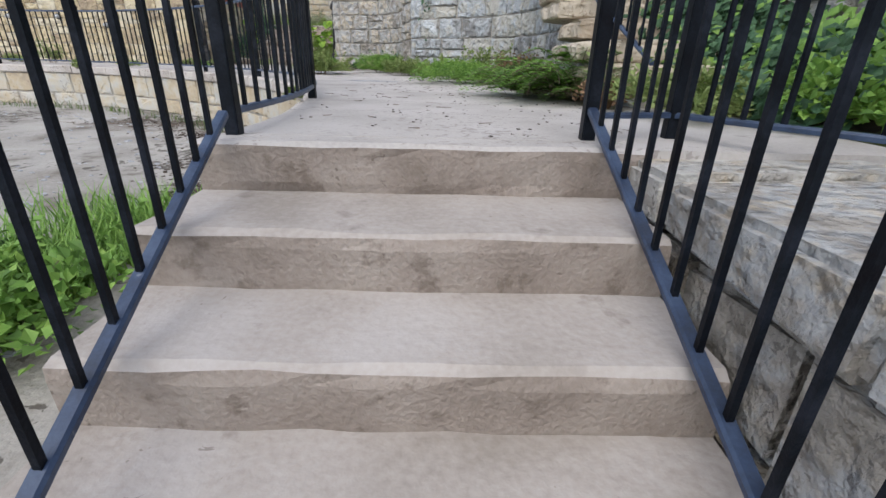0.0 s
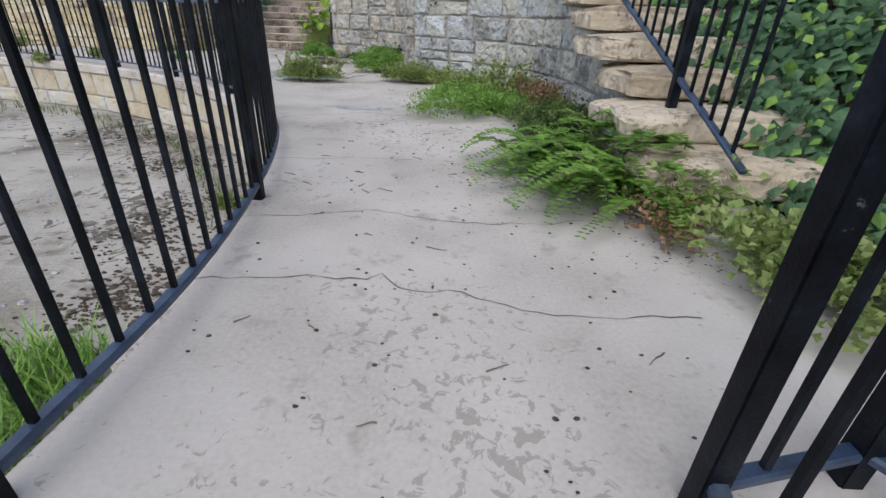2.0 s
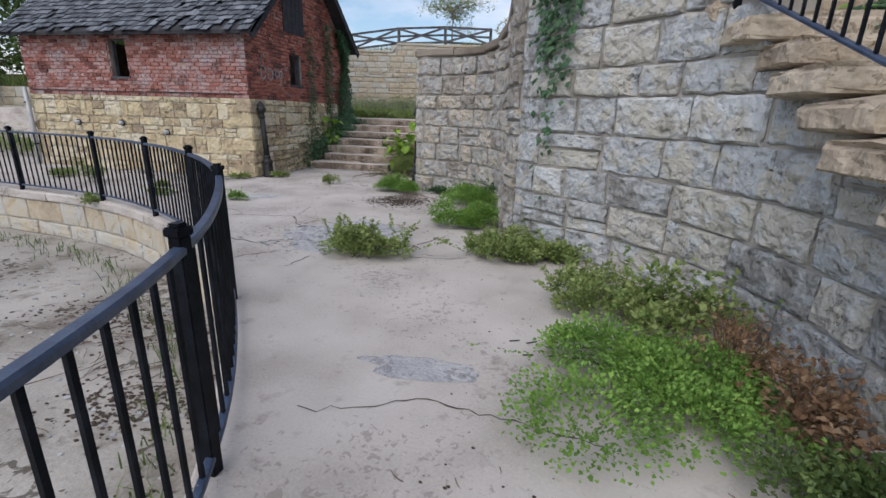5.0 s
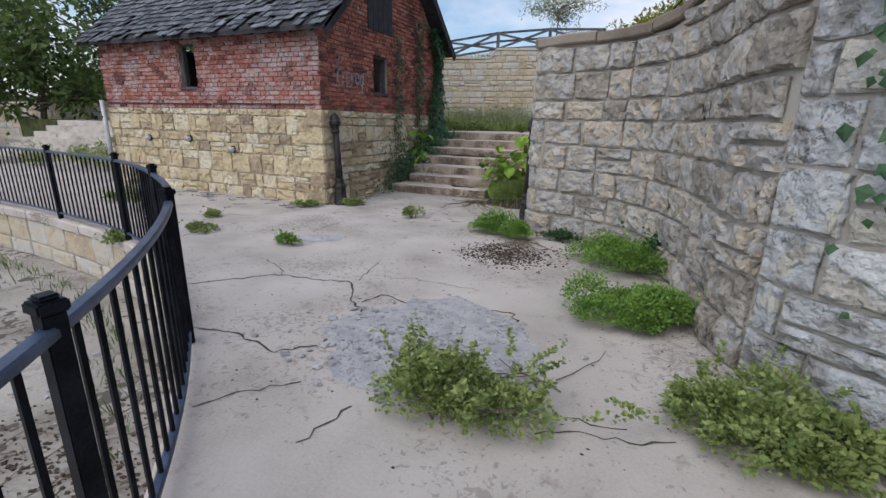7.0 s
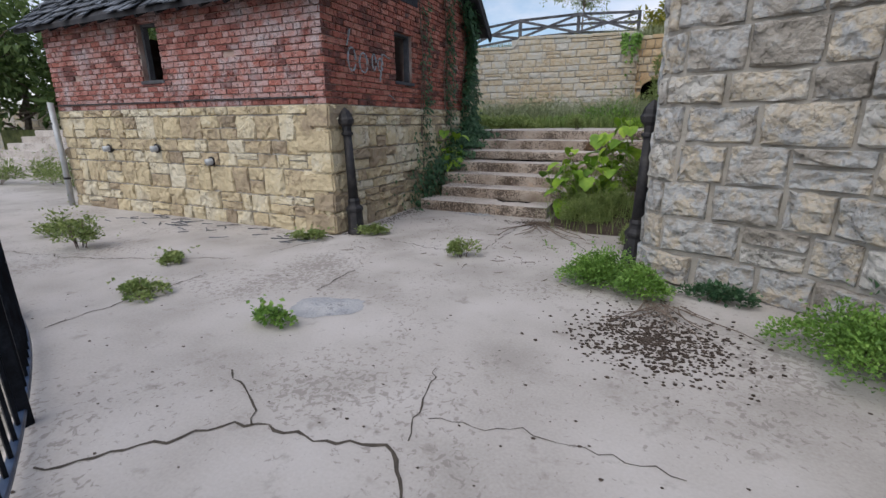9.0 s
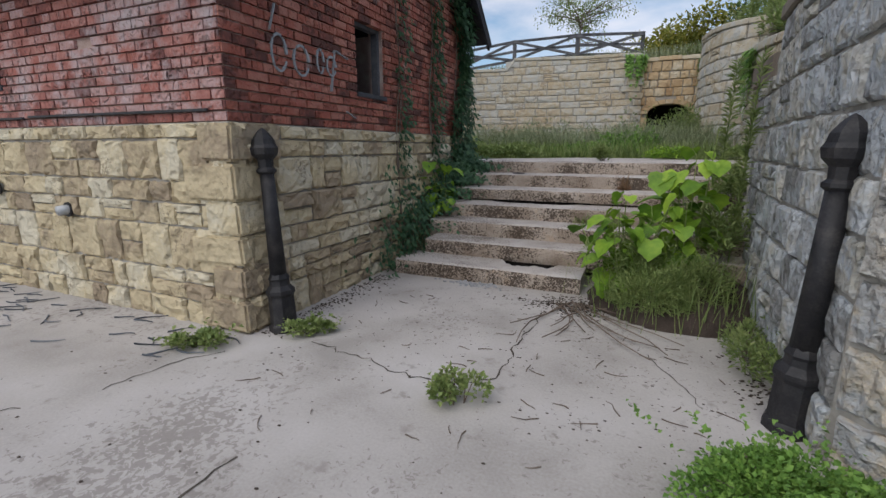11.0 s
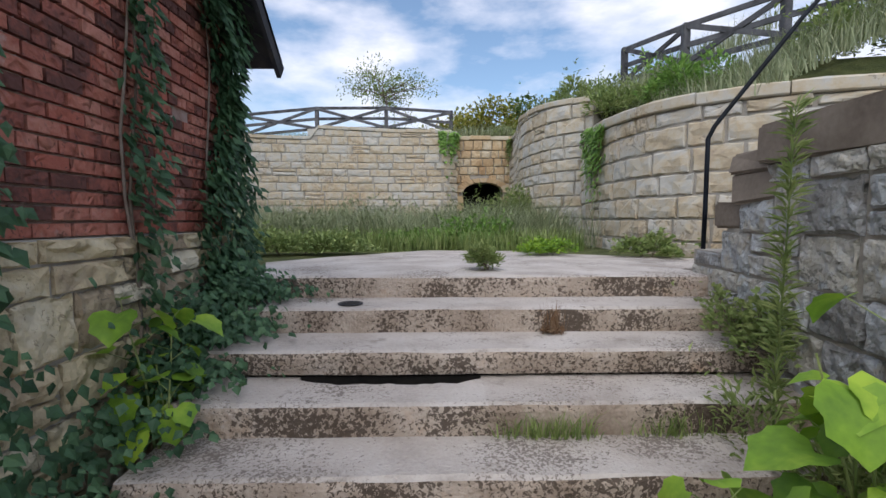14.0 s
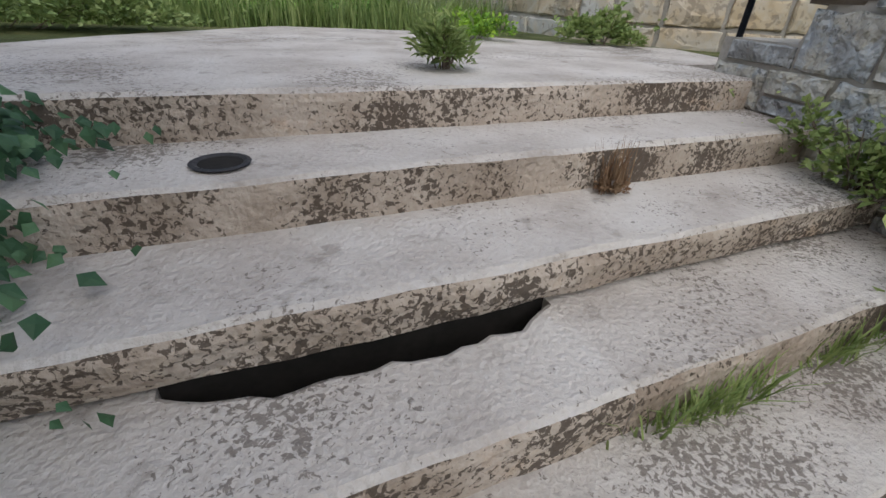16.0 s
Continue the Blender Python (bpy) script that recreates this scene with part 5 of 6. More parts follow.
bush("dense green weed clump beside the pier", (-3.12, 12.8, 0), .48, .38, .36, 9500, .028, M_LEAF, 304, flat=.1, lumps=12, leggy=.03)
bush("dark green weed at wall foot", (-.98, 11.95, 0), .32, .28, .40, 900, .055, M_IVY, 305)
bush("dark weed trailing at the pier foot", (-2.35, 12.75, 0), .35, .12, .16, 700, .04, M_IVY, 306)
bush("olive weedy clump under the wall", (-.72, 9.15, 0), .46, .42, .30, 6000, .030, M_OLIVE, 307, leggy=.25)
bush("olive weeds along the wall foot", (-.25, 9.05, 0), .42, .3, .24, 2600, .045, M_OLIVE, 308)
bush("round mound of small green leaves", (.45, 6.65, 0), .78, .7, .30, 14000, .027, M_LEAF, 309, lumps=16, leggy=.03)
bush("leggy weeds with rusty seed stalks", (1.08, 6.5, 0), .24, .55, .42, 900, .04, M_RUST, 310, stems=60, stem_mat=M_RUST, name="weed", category="weed")
bush("straggling green weeds against the wall", (1.1, 5.6, 0), .26, .5, .34, 3200, .034, M_TREE, 311, stems=24)
bush("straggling weeds against grey wall", (.75, 7.6, 0), .42, .42, .45, 1500, .05, M_OLIVE, 312, leggy=.25, stems=26)
bush("sprawling green weeds under the wall", (.95, 5.6, 0), .3, .6, .28, 3600, .032, M_TREE, 327, lumps=10)
bush("sprawling dry weeds under the wall", (.95, 7.0, 0), .3, .5, .42, 700, .028, M_RUST, 328, stems=60, stem_mat=M_RUST, lumps=9)
bush("sprawling olive weeds beside the wall", (.3, 7.9, 0), .55, .45, .32, 5000, .034, M_OLIVE, 329, leggy=.25, lumps=10, stems=24)
fern("bright green fern spilling over the paving", (1.0, 4.42, 0), 78, .78, 320, yaw0=3.5, spread=4.2, rise=.55)
fern("bright green fern under the stone steps", (1.12, 3.95, 0.02), 70, .72, 321, yaw0=3.9, spread=3.2, rise=.6)
fern("small green fern on a stone step", (1.25, 4.15, .30), 14, .38, 322, yaw0=3.4, spread=3.0)
bush("reddish dry weeds below the stone steps", (1.2, 3.35, 0), .3, .45, .22, 350, .035, M_RUST, 323, stems=60, stem_mat=M_RUST, name="weed", category="weed")
bush("olive weeds beside the railing", (1.5, 2.75, 0), .32, .55, .32, 2200, .045, M_OLIVE, 324)
bush("green weeds behind the railing", (2.1, 2.5, 0), .5, .6, .5, 2400, .06, M_LEAF, 325)
for i, (x, y, r, m, h) in enumerate(((-5.45, 10.9, .17, M_LEAF, .2), (-7.8, 11.62, .24, M_OLIVE, .12), (-7.0, 10.82, .22, M_OLIVE, .12), (-4.78, 13.1, .19, M_OLIVE, .22), (-9.35, 11.55, .34, M_OLIVE, .55), (-10.6, 11.9, .4, M_OLIVE, .18), (-6.95, 13.05, .26, M_OLIVE, .12), (-6.3, 13.6, .2, M_OLIVE, .14), (-1.1, 3.45, .06, M_OLIVE, .08))):
    bush("small weed tuft growing from a crack", (x, y, 0), r, r * .8, h, int(2600 * r), .04, m, 340 + i, name="weed", category="weed", stems=12, group="weed tufts in the paving", lumps=5)


def ribbon(name, pts, w0, material, z=.003, seed=0, parent=None):
    """A wandering flat strip along plan points."""
    rr = random.Random(seed)
    P = resample([Vector((x, y, z)) for x, y in pts], .06)
    V, F = [], []
    for i, p in enumerate(P):
        t = (P[min(i + 1, len(P) - 1)] - P[max(0, i - 1)]).normalized()
        s = Vector((-t.y, t.x, 0))
        p = p + s * rr.gauss(0, .012)
        w = w0 * rr.uniform(.25, 1.1)
        V += [p - s * w, p + s * w]
    for i in range(len(P) - 1):
        F.append((2 * i, 2 * i + 1, 2 * i + 3, 2 * i + 2))
    return mesh_of(name, V, F, material)


CRACKS = [
    ([(-5.33, 9.27), (-4.9, 9.73), (-4.65, 9.95), (-4.23, 9.95), (-3.9, 10.08), (-3.6, 9.7), (-3.43, 9.5), (-3.3, 9.25), (-3.35, 8.9)], .012),
    ([(-4.65, 9.95), (-5.0, 10.14), (-5.2, 10.26)], .007), ([(-4.06, 10.83), (-3.96, 10.48), (-3.85, 10.15)], .006),
    ([(-3.53, 9.67), (-3.47, 9.92), (-3.05, 9.85), (-2.77, 9.84), (-2.6, 9.97), (-2.28, 10.05), (-2.12, 9.9), (-2.05, 9.6)], .012),
    ([(-4.43, 8.7), (-4.0, 8.72), (-3.55, 8.68), (-3.37, 8.88)], .011), ([(-3.14, 8.45), (-3.3, 8.28), (-3.52, 8.0)], .007),
    ([(-2.77, 8.05), (-2.73, 8.39)], .009), ([(-1.76, 8.6), (-1.41, 8.73), (-1.05, 8.85)], .009), ([(-1.63, 8.78), (-1.29, 8.86)], .006),
    ([(-7.01, 10.1), (-7.01, 10.72), (-7.02, 11.5)], .009), ([(-5.62, 11.55), (-5.66, 12.2)], .009), ([(-3.84, 10.36), (-3.07, 10.44), (-2.65, 10.42)], .004),
    ([(-1.0, 3.35), (-.4, 3.5), (.3, 3.4), (.8, 3.5)], .0028), ([(-.9, 2.75), (-.2, 2.85), (.5, 2.6), (1.0, 2.65)], .0028), ([(-1.2, 4.4), (-.5, 4.55), (.4, 4.5)], .0028),
    ([(-6.2, 13.46), (-5.75, 13.42), (-5.1, 13.26), (-4.68, 13.48), (-4.66, 14.0), (-4.6, 14.9)], .008), ([(-7.0, 12.3), (-6.9, 12.76), (-6.7, 13.05)], .007),
    ([(-10.5, 11.0), (-8.8, 11.3), (-7.2, 12.0)], .008), ([(-3.4, 13.6), (-3.7, 14.3)], .005), ([(-1.5, 6.0), (-.8, 6.25), (.1, 6.1)], .006),
]
for i, (pts, w) in enumerate(CRACKS):
    jig = random.Random(700 + i)
    fine = []
    for a, b in zip(pts, pts[1:]):
        a, b = Vector(a), Vector(b)
        k = max(1, int((b - a).length / .14))
        for q in range(k):
            c = a.lerp(b, q / k)
            fine.append((c.x + jig.gauss(0, .02), c.y + jig.gauss(0, .02)))
    fine.append(pts[-1])
    tagged(new("crack", ribbon("crack", fine, w, M_CRACK, seed=i)), "dark jagged crack in the concrete paving", "crack", "cracks in the paving", "structure")


def patch(name, cx, cy, rx, ry, material, z, seed, label, category, bumpy=.0, yaw=0.0, kind="stuff"):
    """A ragged flat area."""
    rr = random.Random(seed)
    n, rings = 40, 6
    V, F = [(cx, cy, z + bumpy)], []
    for k in range(1, rings + 1):
        for i in range(n):
            a = 2 * math.pi * i / n
            rad = (k / rings) * (1 + .38 * noise.noise(Vector((math.cos(a) * 1.6, math.sin(a) * 1.6, seed))) + .15 * noise.noise(Vector((math.cos(a) * 6, math.sin(a) * 6, seed))))
            x, y = rx * rad * math.cos(a), ry * rad * math.sin(a)
            V.append((cx + x * math.cos(yaw) - y * math.sin(yaw), cy + x * math.sin(yaw) + y * math.cos(yaw), z + (bumpy * rr.uniform(.2, 1) if k < rings else 0)))
    for i in range(n):
        F.append((0, 1 + i, 1 + (i + 1) % n))
        for k in range(rings - 1):
            a, b = 1 + k * n + i, 1 + k * n + (i + 1) % n
            F.append((a, a + n, b + n, b))
    return tagged(new(name, mesh_of(name, V, F, material)), label, category, kind=kind)


patch("broken_paving", -2.68, 9.3, .86, .72, M_RUBBLE, .003, 5, "shattered blue-grey patch of concrete", "paving", .008, -.4, "structure")
patch("broken_paving", -.95, 6.55, .42, .12, M_RUBBLE, .003, 6, "scuffed pale patch of concrete", "paving", .004, 0, "structure")
patch("broken_paving", -5.3, 11.3, .35, .2, M_RUBBLE, .003, 8, "crumbled patch around a small drain", "paving", .006, .5, "structure")


def chips(name, label, category, place, n, size, material, seed, flat=.4):
    rr = random.Random(seed)
    V, F = [], []
    for _ in range(n):
        x, y, z = place(rr)
        s = size * rr.uniform(.4, 1.5)
        a = rr.uniform(0, 6.28)
        k = len(V)
        m = 5
        for zz, sc in ((0, 1), (s * flat, .8)):
            for i in range(m):
                t = a + 6.28 * i / m
                q = rr.uniform(.6, 1.1) * s * sc
                V.append((x + q * math.cos(t), y + q * math.sin(t) * .7, z + zz * rr.uniform(.6, 1.1)))
        F.append(tuple(k + m + i for i in range(m)))
        for i in range(m):
            F.append((k + i, k + (i + 1) % m, k + m + (i + 1) % m, k + m + i))
    return tagged(new(name, mesh_of(name, V, F, material)), label, category, kind="stuff")


def around(cx, cy, sx, sy, z=.003):
    return lambda rr: (rr.gauss(cx, sx), rr.gauss(cy, sy), z)


chips("rubble", "loose chips of broken blue-grey concrete", "rubble", around(-2.75, 9.2, .36, .30, .006), 420, .035, M_RUBBLE, 1)
chips("debris", "dark seed pods and crumbs on paving", "debris", around(-2.78, 11.75, .26, .24), 1500, .013, M_DIRT, 2, .5)
chips("debris", "dark crumbs scattered over the terrace", "debris", lambda rr: (rr.uniform(-8, .9), rr.uniform(8, 13.3), .003), 500, .011, M_DIRT, 3, .12)
chips("debris", "dark crumbs scattered on pale concrete", "debris", lambda rr: (rr.uniform(-.8, .9), rr.uniform(1.9, 8), .003), 260, .008, M_DIRT, 4)
chips("debris", "dark crumbs before the stairs", "debris", lambda rr: (rr.uniform(-6.4, -3), rr.uniform(13, 15.2), .003), 420, .009, M_DIRT, 5, .12)
chips("rubble", "stony rubble in the sunken area", "rubble", lambda rr: (rr.uniform(-9, -1.6), rr.uniform(1, 9), PIT + .002), 700, .03, M_RUBBLE, 7)


def twigs(label, place, n, length, seed, name="twigs", spread=6.28, yaw=0, r=.005, material=None, category="twigs"):
    rr = random.Random(seed)
    V, F = [], []
    for _ in range(n):
        x, y, z = place(rr)
        a = yaw + rr.uniform(-.5, .5) * spread
        L = length * rr.uniform(.4, 1.2)
        p = Vector((x, y, z + r))
        pts = [p]
        for _ in range(4):
            a += rr.gauss(0, .25)
            p = p + Vector((math.cos(a), math.sin(a), rr.uniform(-.03, .05))) * L / 4
            p.z = max(z + r, p.z)
            pts.append(p)
        v, f = tube(pts, r, r * .5, 4)
        o = len(V)
        V += v
        F += [tuple(o + q for q in g) for g in f]
    return tagged(new(name, mesh_of(name, V, F, material or M_TWIG)), label, category, kind="stuff")


twigs("dead grey roots fanning over the paving", lambda rr: (rr.gauss(-4.42, .06), rr.gauss(15.15, .06), .02), 14, 1.15, 11, "dead_roots", .75, -1.2, .008)
twigs("dead stems under the weed clump", lambda rr: (rr.gauss(-2.75, .08), rr.gauss(12.4, .06), .02), 20, .6, 12, "dead_roots", 1.7, -1.5, .006)
twigs("scattered twigs on the terrace", lambda rr: (rr.uniform(-1, 1), rr.uniform(2.1, 6), .002), 36, .09, 13, r=.003)
twigs("bare twigs beside the weeds", lambda rr: (rr.gauss(-1.9, .15), rr.gauss(9.0, .15), .01), 8, .5, 14, r=.005)
twigs("scattered twigs before the stairs", lambda rr: (rr.uniform(-6.2, -3.2), rr.uniform(12.5, 15), .002), 50, .14, 15, r=.004)
twigs("dead brush in the sunken area", lambda rr: (rr.gauss(-4.2, .7), rr.gauss(7.6, .4), PIT + .02), 120, .4, 16, r=.005)

chips("debris", "dark rotted leaves along the building base", "debris", lambda rr: (-6.72 + abs(rr.gauss(0, .12)), rr.uniform(13.4, 15.4), .003), 420, .011, M_DIRT, 8)
chips("debris", "dark rotted leaves along the passage wall", "debris", lambda rr: (-2.98 - abs(rr.gauss(0, .1)), rr.uniform(13.8, 15.6), .003), 360, .011, M_DIRT, 9)
chips("debris", "dark rotted leaves at the foot of stairs", "debris", lambda rr: (rr.gauss(-4.3, .35), 15.2 - abs(rr.gauss(0, .12)), .003), 420, .011, M_DIRT, 10)
chips("debris", "dark litter under plants at the wall foot", "debris", lambda rr: (1.3 - abs(rr.gauss(0, .22)), rr.uniform(3.0, 7.6), .003), 900, .007, M_DIRT, 11, .15)
chips("debris", "dark litter under weeds at the curved wall", "debris", lambda rr: (rr.gauss(-.95, .14), rr.uniform(8.9, 12.2), .003), 420, .006, M_DIRT, 12)
bush("olive weeds along the passage wall", (-3.02, 14.5, 0), .14, .8, .3, 1500, .04, M_OLIVE, 326, shape=(1.3, .25), stems=20)
twigs("fallen dark slate splinters beside the building", lambda rr: (rr.uniform(-11, -6.9), 13.25 - abs(rr.gauss(0, .35)), .002), 45, .26, 17, "slate_splinters", 1.2, .3, .008, M_ROOF, "debris")
# scrawl on paving and wall, plain strokes
ink = empty("paving_scrawl", "thin dark marker scrawl on paving", "graffiti")
for i, (x, y) in enumerate(((-.45, 7.05), (-.33, 7.05), (-.2, 7.08), (-.08, 7.1), (.05, 7.1), (-.35, 6.88), (-.2, 6.9), (-.05, 6.9), (.1, 6.92))):
    bm = bmesh.new()
    bar(bm, (x, y, .004), (x + .07, y + R.uniform(-.05, .07), .004), .012, .004)
    part("stroke", bm, M_INK, ink)
inkw = empty("wall_scrawl", "black marker scrawl on limestone wall", "graffiti")
for i in range(7):
    bm = bmesh.new()
    y = 7.05 + .1 * i
    bar(bm, (1.355, y, 1.28 + R.uniform(-.05, .05)), (1.35, y + .06, 1.42 + R.uniform(-.06, .05)), .014, .014)
    part("stroke", bm, M_INK, inkw)

pier_ink = empty("wall_scrawl", "black scribble on the curved limestone wall", "graffiti")
for i in range(7):
    bm = bmesh.new()
    y = 11.18 + .055 * i
    xs = lb.at(1.15 + .055 * i)[0].x - .055
    bar(bm, (xs, y, 1.62 + R.uniform(0, .06)), (xs - .004, y + R.uniform(-.02, .06), 1.78 + R.uniform(-.05, .05)), .016, .014)
    part("stroke", bm, M_INK, pier_ink)
for i, (x, y, sx, sy) in enumerate(((-3.4, 6.7, .3, .2), (-2.5, 5.0, .25, .4), (-4.8, 7.9, .6, .25), (-2.1, 3.8, .2, .4))):
    chips("debris", "dark rotted leaves in the sunken area", "debris", around(x, y, sx, sy, PIT + .003), 500, .02, M_DIRT, 60 + i, .3)
chips("rubble", "pale crumbled concrete below the lowest step", "rubble", around(-5.55, 15.44, .16, .05), 90, .022, M_RUBBLE, 70, .6)
chips("debris", "brown rotted leaves round dead roots", "debris", around(-4.4, 15.2, .16, .14), 380, .011, M_DIRT, 71, .3)

# ---- plants round the upper stairs ----
broad_leaf_plant("lime-green broad-leaved sapling beside the stairs", (-3.95, 15.45, .0), 12, 401, .185, 1.05, .42)
broad_leaf_plant("tall lime-green sapling with large leaves", (-3.4, 15.75, .2), 8, 402, .20, 1.5, .32)
broad_leaf_plant("small green sapling against the building", (-6.5, 16.75, .5), 4, 403, .17, .8, .18)
rr = random.Random(5)
bush("tangled green weeds over the stair end", (-3.55, 15.25, 0), .58, .42, .8, 11000, .042, M_OLIVE, 404, shape=(1.3, .2), stems=30)
bush("tangled green weeds at the passage wall", (-3.05, 16.3, .4), .28, .6, .6, 1700, .05, M_OLIVE, 405, shape=(1.3, .3), stems=24)
bush("weeds growing at step end beside wall", (-2.75, 17.4, .9), .26, .5, .42, 1100, .05, M_OLIVE, 406, stems=20)
grass("tall_grass", "tall feathery weeds beside the stairs", lambda q: Vector((q.gauss(-3.5, .28), q.gauss(15.3, .22), 0.0)), 700, .6, .004, M_OLIVE, 407, .5)
grass("grass_tuft", "short grass in the step joints", lambda q: Vector((q.choice((-4.4, -4.2, -3.6)) + q.gauss(0, .12), UY[3] - .03 + q.gauss(0, .02), RISE * 3)), 260, .16, .004, M_OLIVE, 408, .9)
grass("grass_tuft", "dry brown grass tuft on a step", lambda q: Vector((-4.05 + q.gauss(0, .04), 17.71 + q.gauss(0, .02), RISE * 5)), 70, .24, .003, M_RUST, 409, .3)
bush("dried brown seed head on a step", (-4.05, 17.71, RISE * 5), .09, .05, .06, 160, .03, M_RUST, 410, name="weed", category="weed", stems=6)
for k, (x, y, z, h, m) in enumerate(((-3.05, 16.75, .7, 1.75, M_OLIVE), (-2.95, 16.1, .5, 1.9, M_OLIVE))):
    def stalk(q, x=x, y=y, z=z, h=h):
        t = q.random()
        return Vector((x + t * .05, y, z + t * h)), Vector((q.gauss(0, 1), q.gauss(0, 1), .6)).normalized()
    q = random.Random(420 + k)
    ob = empty("tall_weed", "tall feathery weed stalk by the wall", "weed", "tall weeds")
    V, F = leaf_cloud(q, 420, lambda: stalk(q), .11, (1, .12))
    part("foliage", mesh_of("foliage", V, F, m), None, ob)
    V, F = tube([(x, y, z - .3), (x + .03, y, z + h * .5), (x + .05, y, z + h)], .008, .003, 5)
    part("stem", mesh_of("stem", V, F, M_OLIVE), None, ob)

# ivy on the building and over the walls


def strip(y0, y1, z0, z1, x):
    def f(q):
        t = q.random() ** .8
        yy = y0 + (y1 - y0) * (.5 + .5 * q.uniform(-1, 1) * (.55 + .45 * math.sin(t * 9 + y0)))
        return Vector((x, yy, z0 + (z1 - z0) * t)), Vector((1, 0, 0))
    return f


for y0, y1, z0, z1, n, s in ((17.7, 18.7, .95, 3.9, 2300, .095), (16.95, 17.25, 1.2, 3.9, 420, .085), (15.98, 16.16, .3, 3.5, 240, .08)):
    vines = [[Vector((HX1 + .03, y0 + (y1 - y0) * (.3 + .2 * k) + .06 * math.sin(j * 1.3 + k), z0 - .4 + (z1 - z0 + .4) * j / 8)) for j in range(9)] for k in range(2)]
    ivy("dark green ivy climbing the brick wall", strip(y0, y1, z0, z1, HX1 + .02), n, s, int(y0 * 10), vines=vines, depth=.2)


def low_ivy(q):
    y = 18.3 - abs(q.gauss(0, .9))
    k = max(0, min(6, sum(1 for u in UY if u < y)))
    x = HX1 + abs(q.gauss(0, .25)) + .02
    z = RISE * k + abs(q.gauss(0, .16)) * max(.2, 1 - (x - HX1)) + .02
    return Vector((x, y, z)), Vector((.5, -.3, .8)).normalized()


ivy("dark ivy creeping over stair ends", low_ivy, 3200, .06, 71, depth=.12)


def base_ivy(q):
    y = q.gauss(15.95, .38)
    return Vector((HX1 + .08 + abs(q.gauss(0, .08)), y, abs(q.gauss(0, .55)) + .02)), Vector((1, 0, 0))


ivy("green creeper on the stone base", base_ivy, 650, .07, 72, material=M_IVY, depth=.16)


def drape(line, s0, s1, top, drop, side=-1):
    def f(q):
        s = q.uniform(s0, s1)
        p, t = line.at(s)
        n = Vector((t.y, -t.x, 0)) * side
        u = abs(q.gauss(0, .42)) * drop * (1 - .55 * abs((s - (s0 + s1) / 2) / ((s1 - s0) / 2)))
        return Vector((p.x, p.y, top(s) + .1 - u)) + n * .05, n
    return f


la_s = min(range(0, 80), key=lambda k: (la.at(la.len * k / 80)[0] - Vector((-.1, 9.35))).length) * la.len / 80
ivy("hanging ivy on the limestone wall", drape(la, la_s - .1, la_s + .5, lambda s: 3.55, 2.6), 900, .08, 73, depth=.09)
ivy("ivy hanging over the bastion wall", drape(lq, 2.0, 3.1, qtop, 1.6, 1), 700, .10, 74, depth=.15, material=M_LEAF)
ivy("ivy beside the tunnel portal", drape(lf, lf.len - .9, lf.len - .1, ftop, 1.4, 1), 420, .14, 75, depth=.15, material=M_LEAF)
ivy("ivy hanging beside the tunnel", drape(lr, .2, 1.2, rtop, 1.2, 1), 260, .14, 76, depth=.12, material=M_OLIVE)


def slope_ivy(q):
    y = q.uniform(2.2, 9.5)
    x = q.uniform(1.85, 2.95)
    z = max(.05, .46 * (y - 3.6)) + (x - 1.9) * .45 + .1 * noise.noise(Vector((x * 3, y * 3, 0)))
    return Vector((x, y, z)), Vector((-.5, -.3, .8)).normalized()


ivy("dark glossy ivy covering the slope by the steps", slope_ivy, 6500, .10, 77, depth=.22)
bank("ivy_bank", [[(1.95, 2.2 + .8 * i, max(.0, .46 * (2.2 + .8 * i - 3.6)) - .05) for i in range(10)], [(3.02, 2.2 + .8 * i, max(.0, .46 * (2.2 + .8 * i - 3.6)) + .42) for i in range(10)]], "earth slope under ivy beside stone steps", M_DIRT)


def wall_ivy(q):
    s = q.uniform(1.0, 9)
    p, t = lw.at(s)
    n = Vector((-t.y, t.x, 0)) * 1
    k = noise.noise(Vector((s * .9, 3, 0)))
    return Vector((p.x, p.y, q.uniform(.6, 2.2 + 1.6 * k))) + n * .04, n


ivy("brighter leaves among ivy by the steps", slope_ivy, 650, .085, 79, depth=.34, material=M_LEAF)
ivy("ivy climbing the high limestone wall", wall_ivy, 900, .10, 78, depth=.12, material=M_LEAF)

# ---- grass and weeds of the court and banks ----
grass("meadow_grass", "tall pale green grass in the upper court", lambda q: (lambda x, y: Vector((x, y if x < -4.4 else min(y, 24 + q.random() * 2.5), TOP - .03 - .75 * max(0, .1 + noise.noise(Vector((x * 1.1, y * 1.1, 2)))))))(q.uniform(-14, -1.9), q.uniform(22.4, 32)), 24000, .95, .006, M_GRASS, 501, .95)
grass("meadow_grass", "lower green grass at the court edge", lambda q: Vector((q.uniform(-10, -2.4), 21.8 + q.random() ** 2 * 3, TOP - .03)), 6000, .4, .009, M_OLIVE, 502, .5)
bush("low yellow-green weeds at paving edge", (-3.35, 20.75, TOP - .02), .42, .35, .26, 1500, .045, M_LIME, 503)
bush("green weeds growing from a joint", (-4.45, 18.8, TOP - .01), .2, .15, .28, 700, .08, M_OLIVE, 504, shape=(1, .25), stems=20)
bush("weeds at the bastion foot", (-2.1, 20.2, TOP - .02), .4, .4, .32, 900, .07, M_OLIVE, 505)
bush("tall feathery shrub before the tunnel", (-3.1, 26.5, TOP - .02), 1.1, .8, 1.5, 2600, .13, M_OLIVE, 506, shape=(1, .25), stems=40)
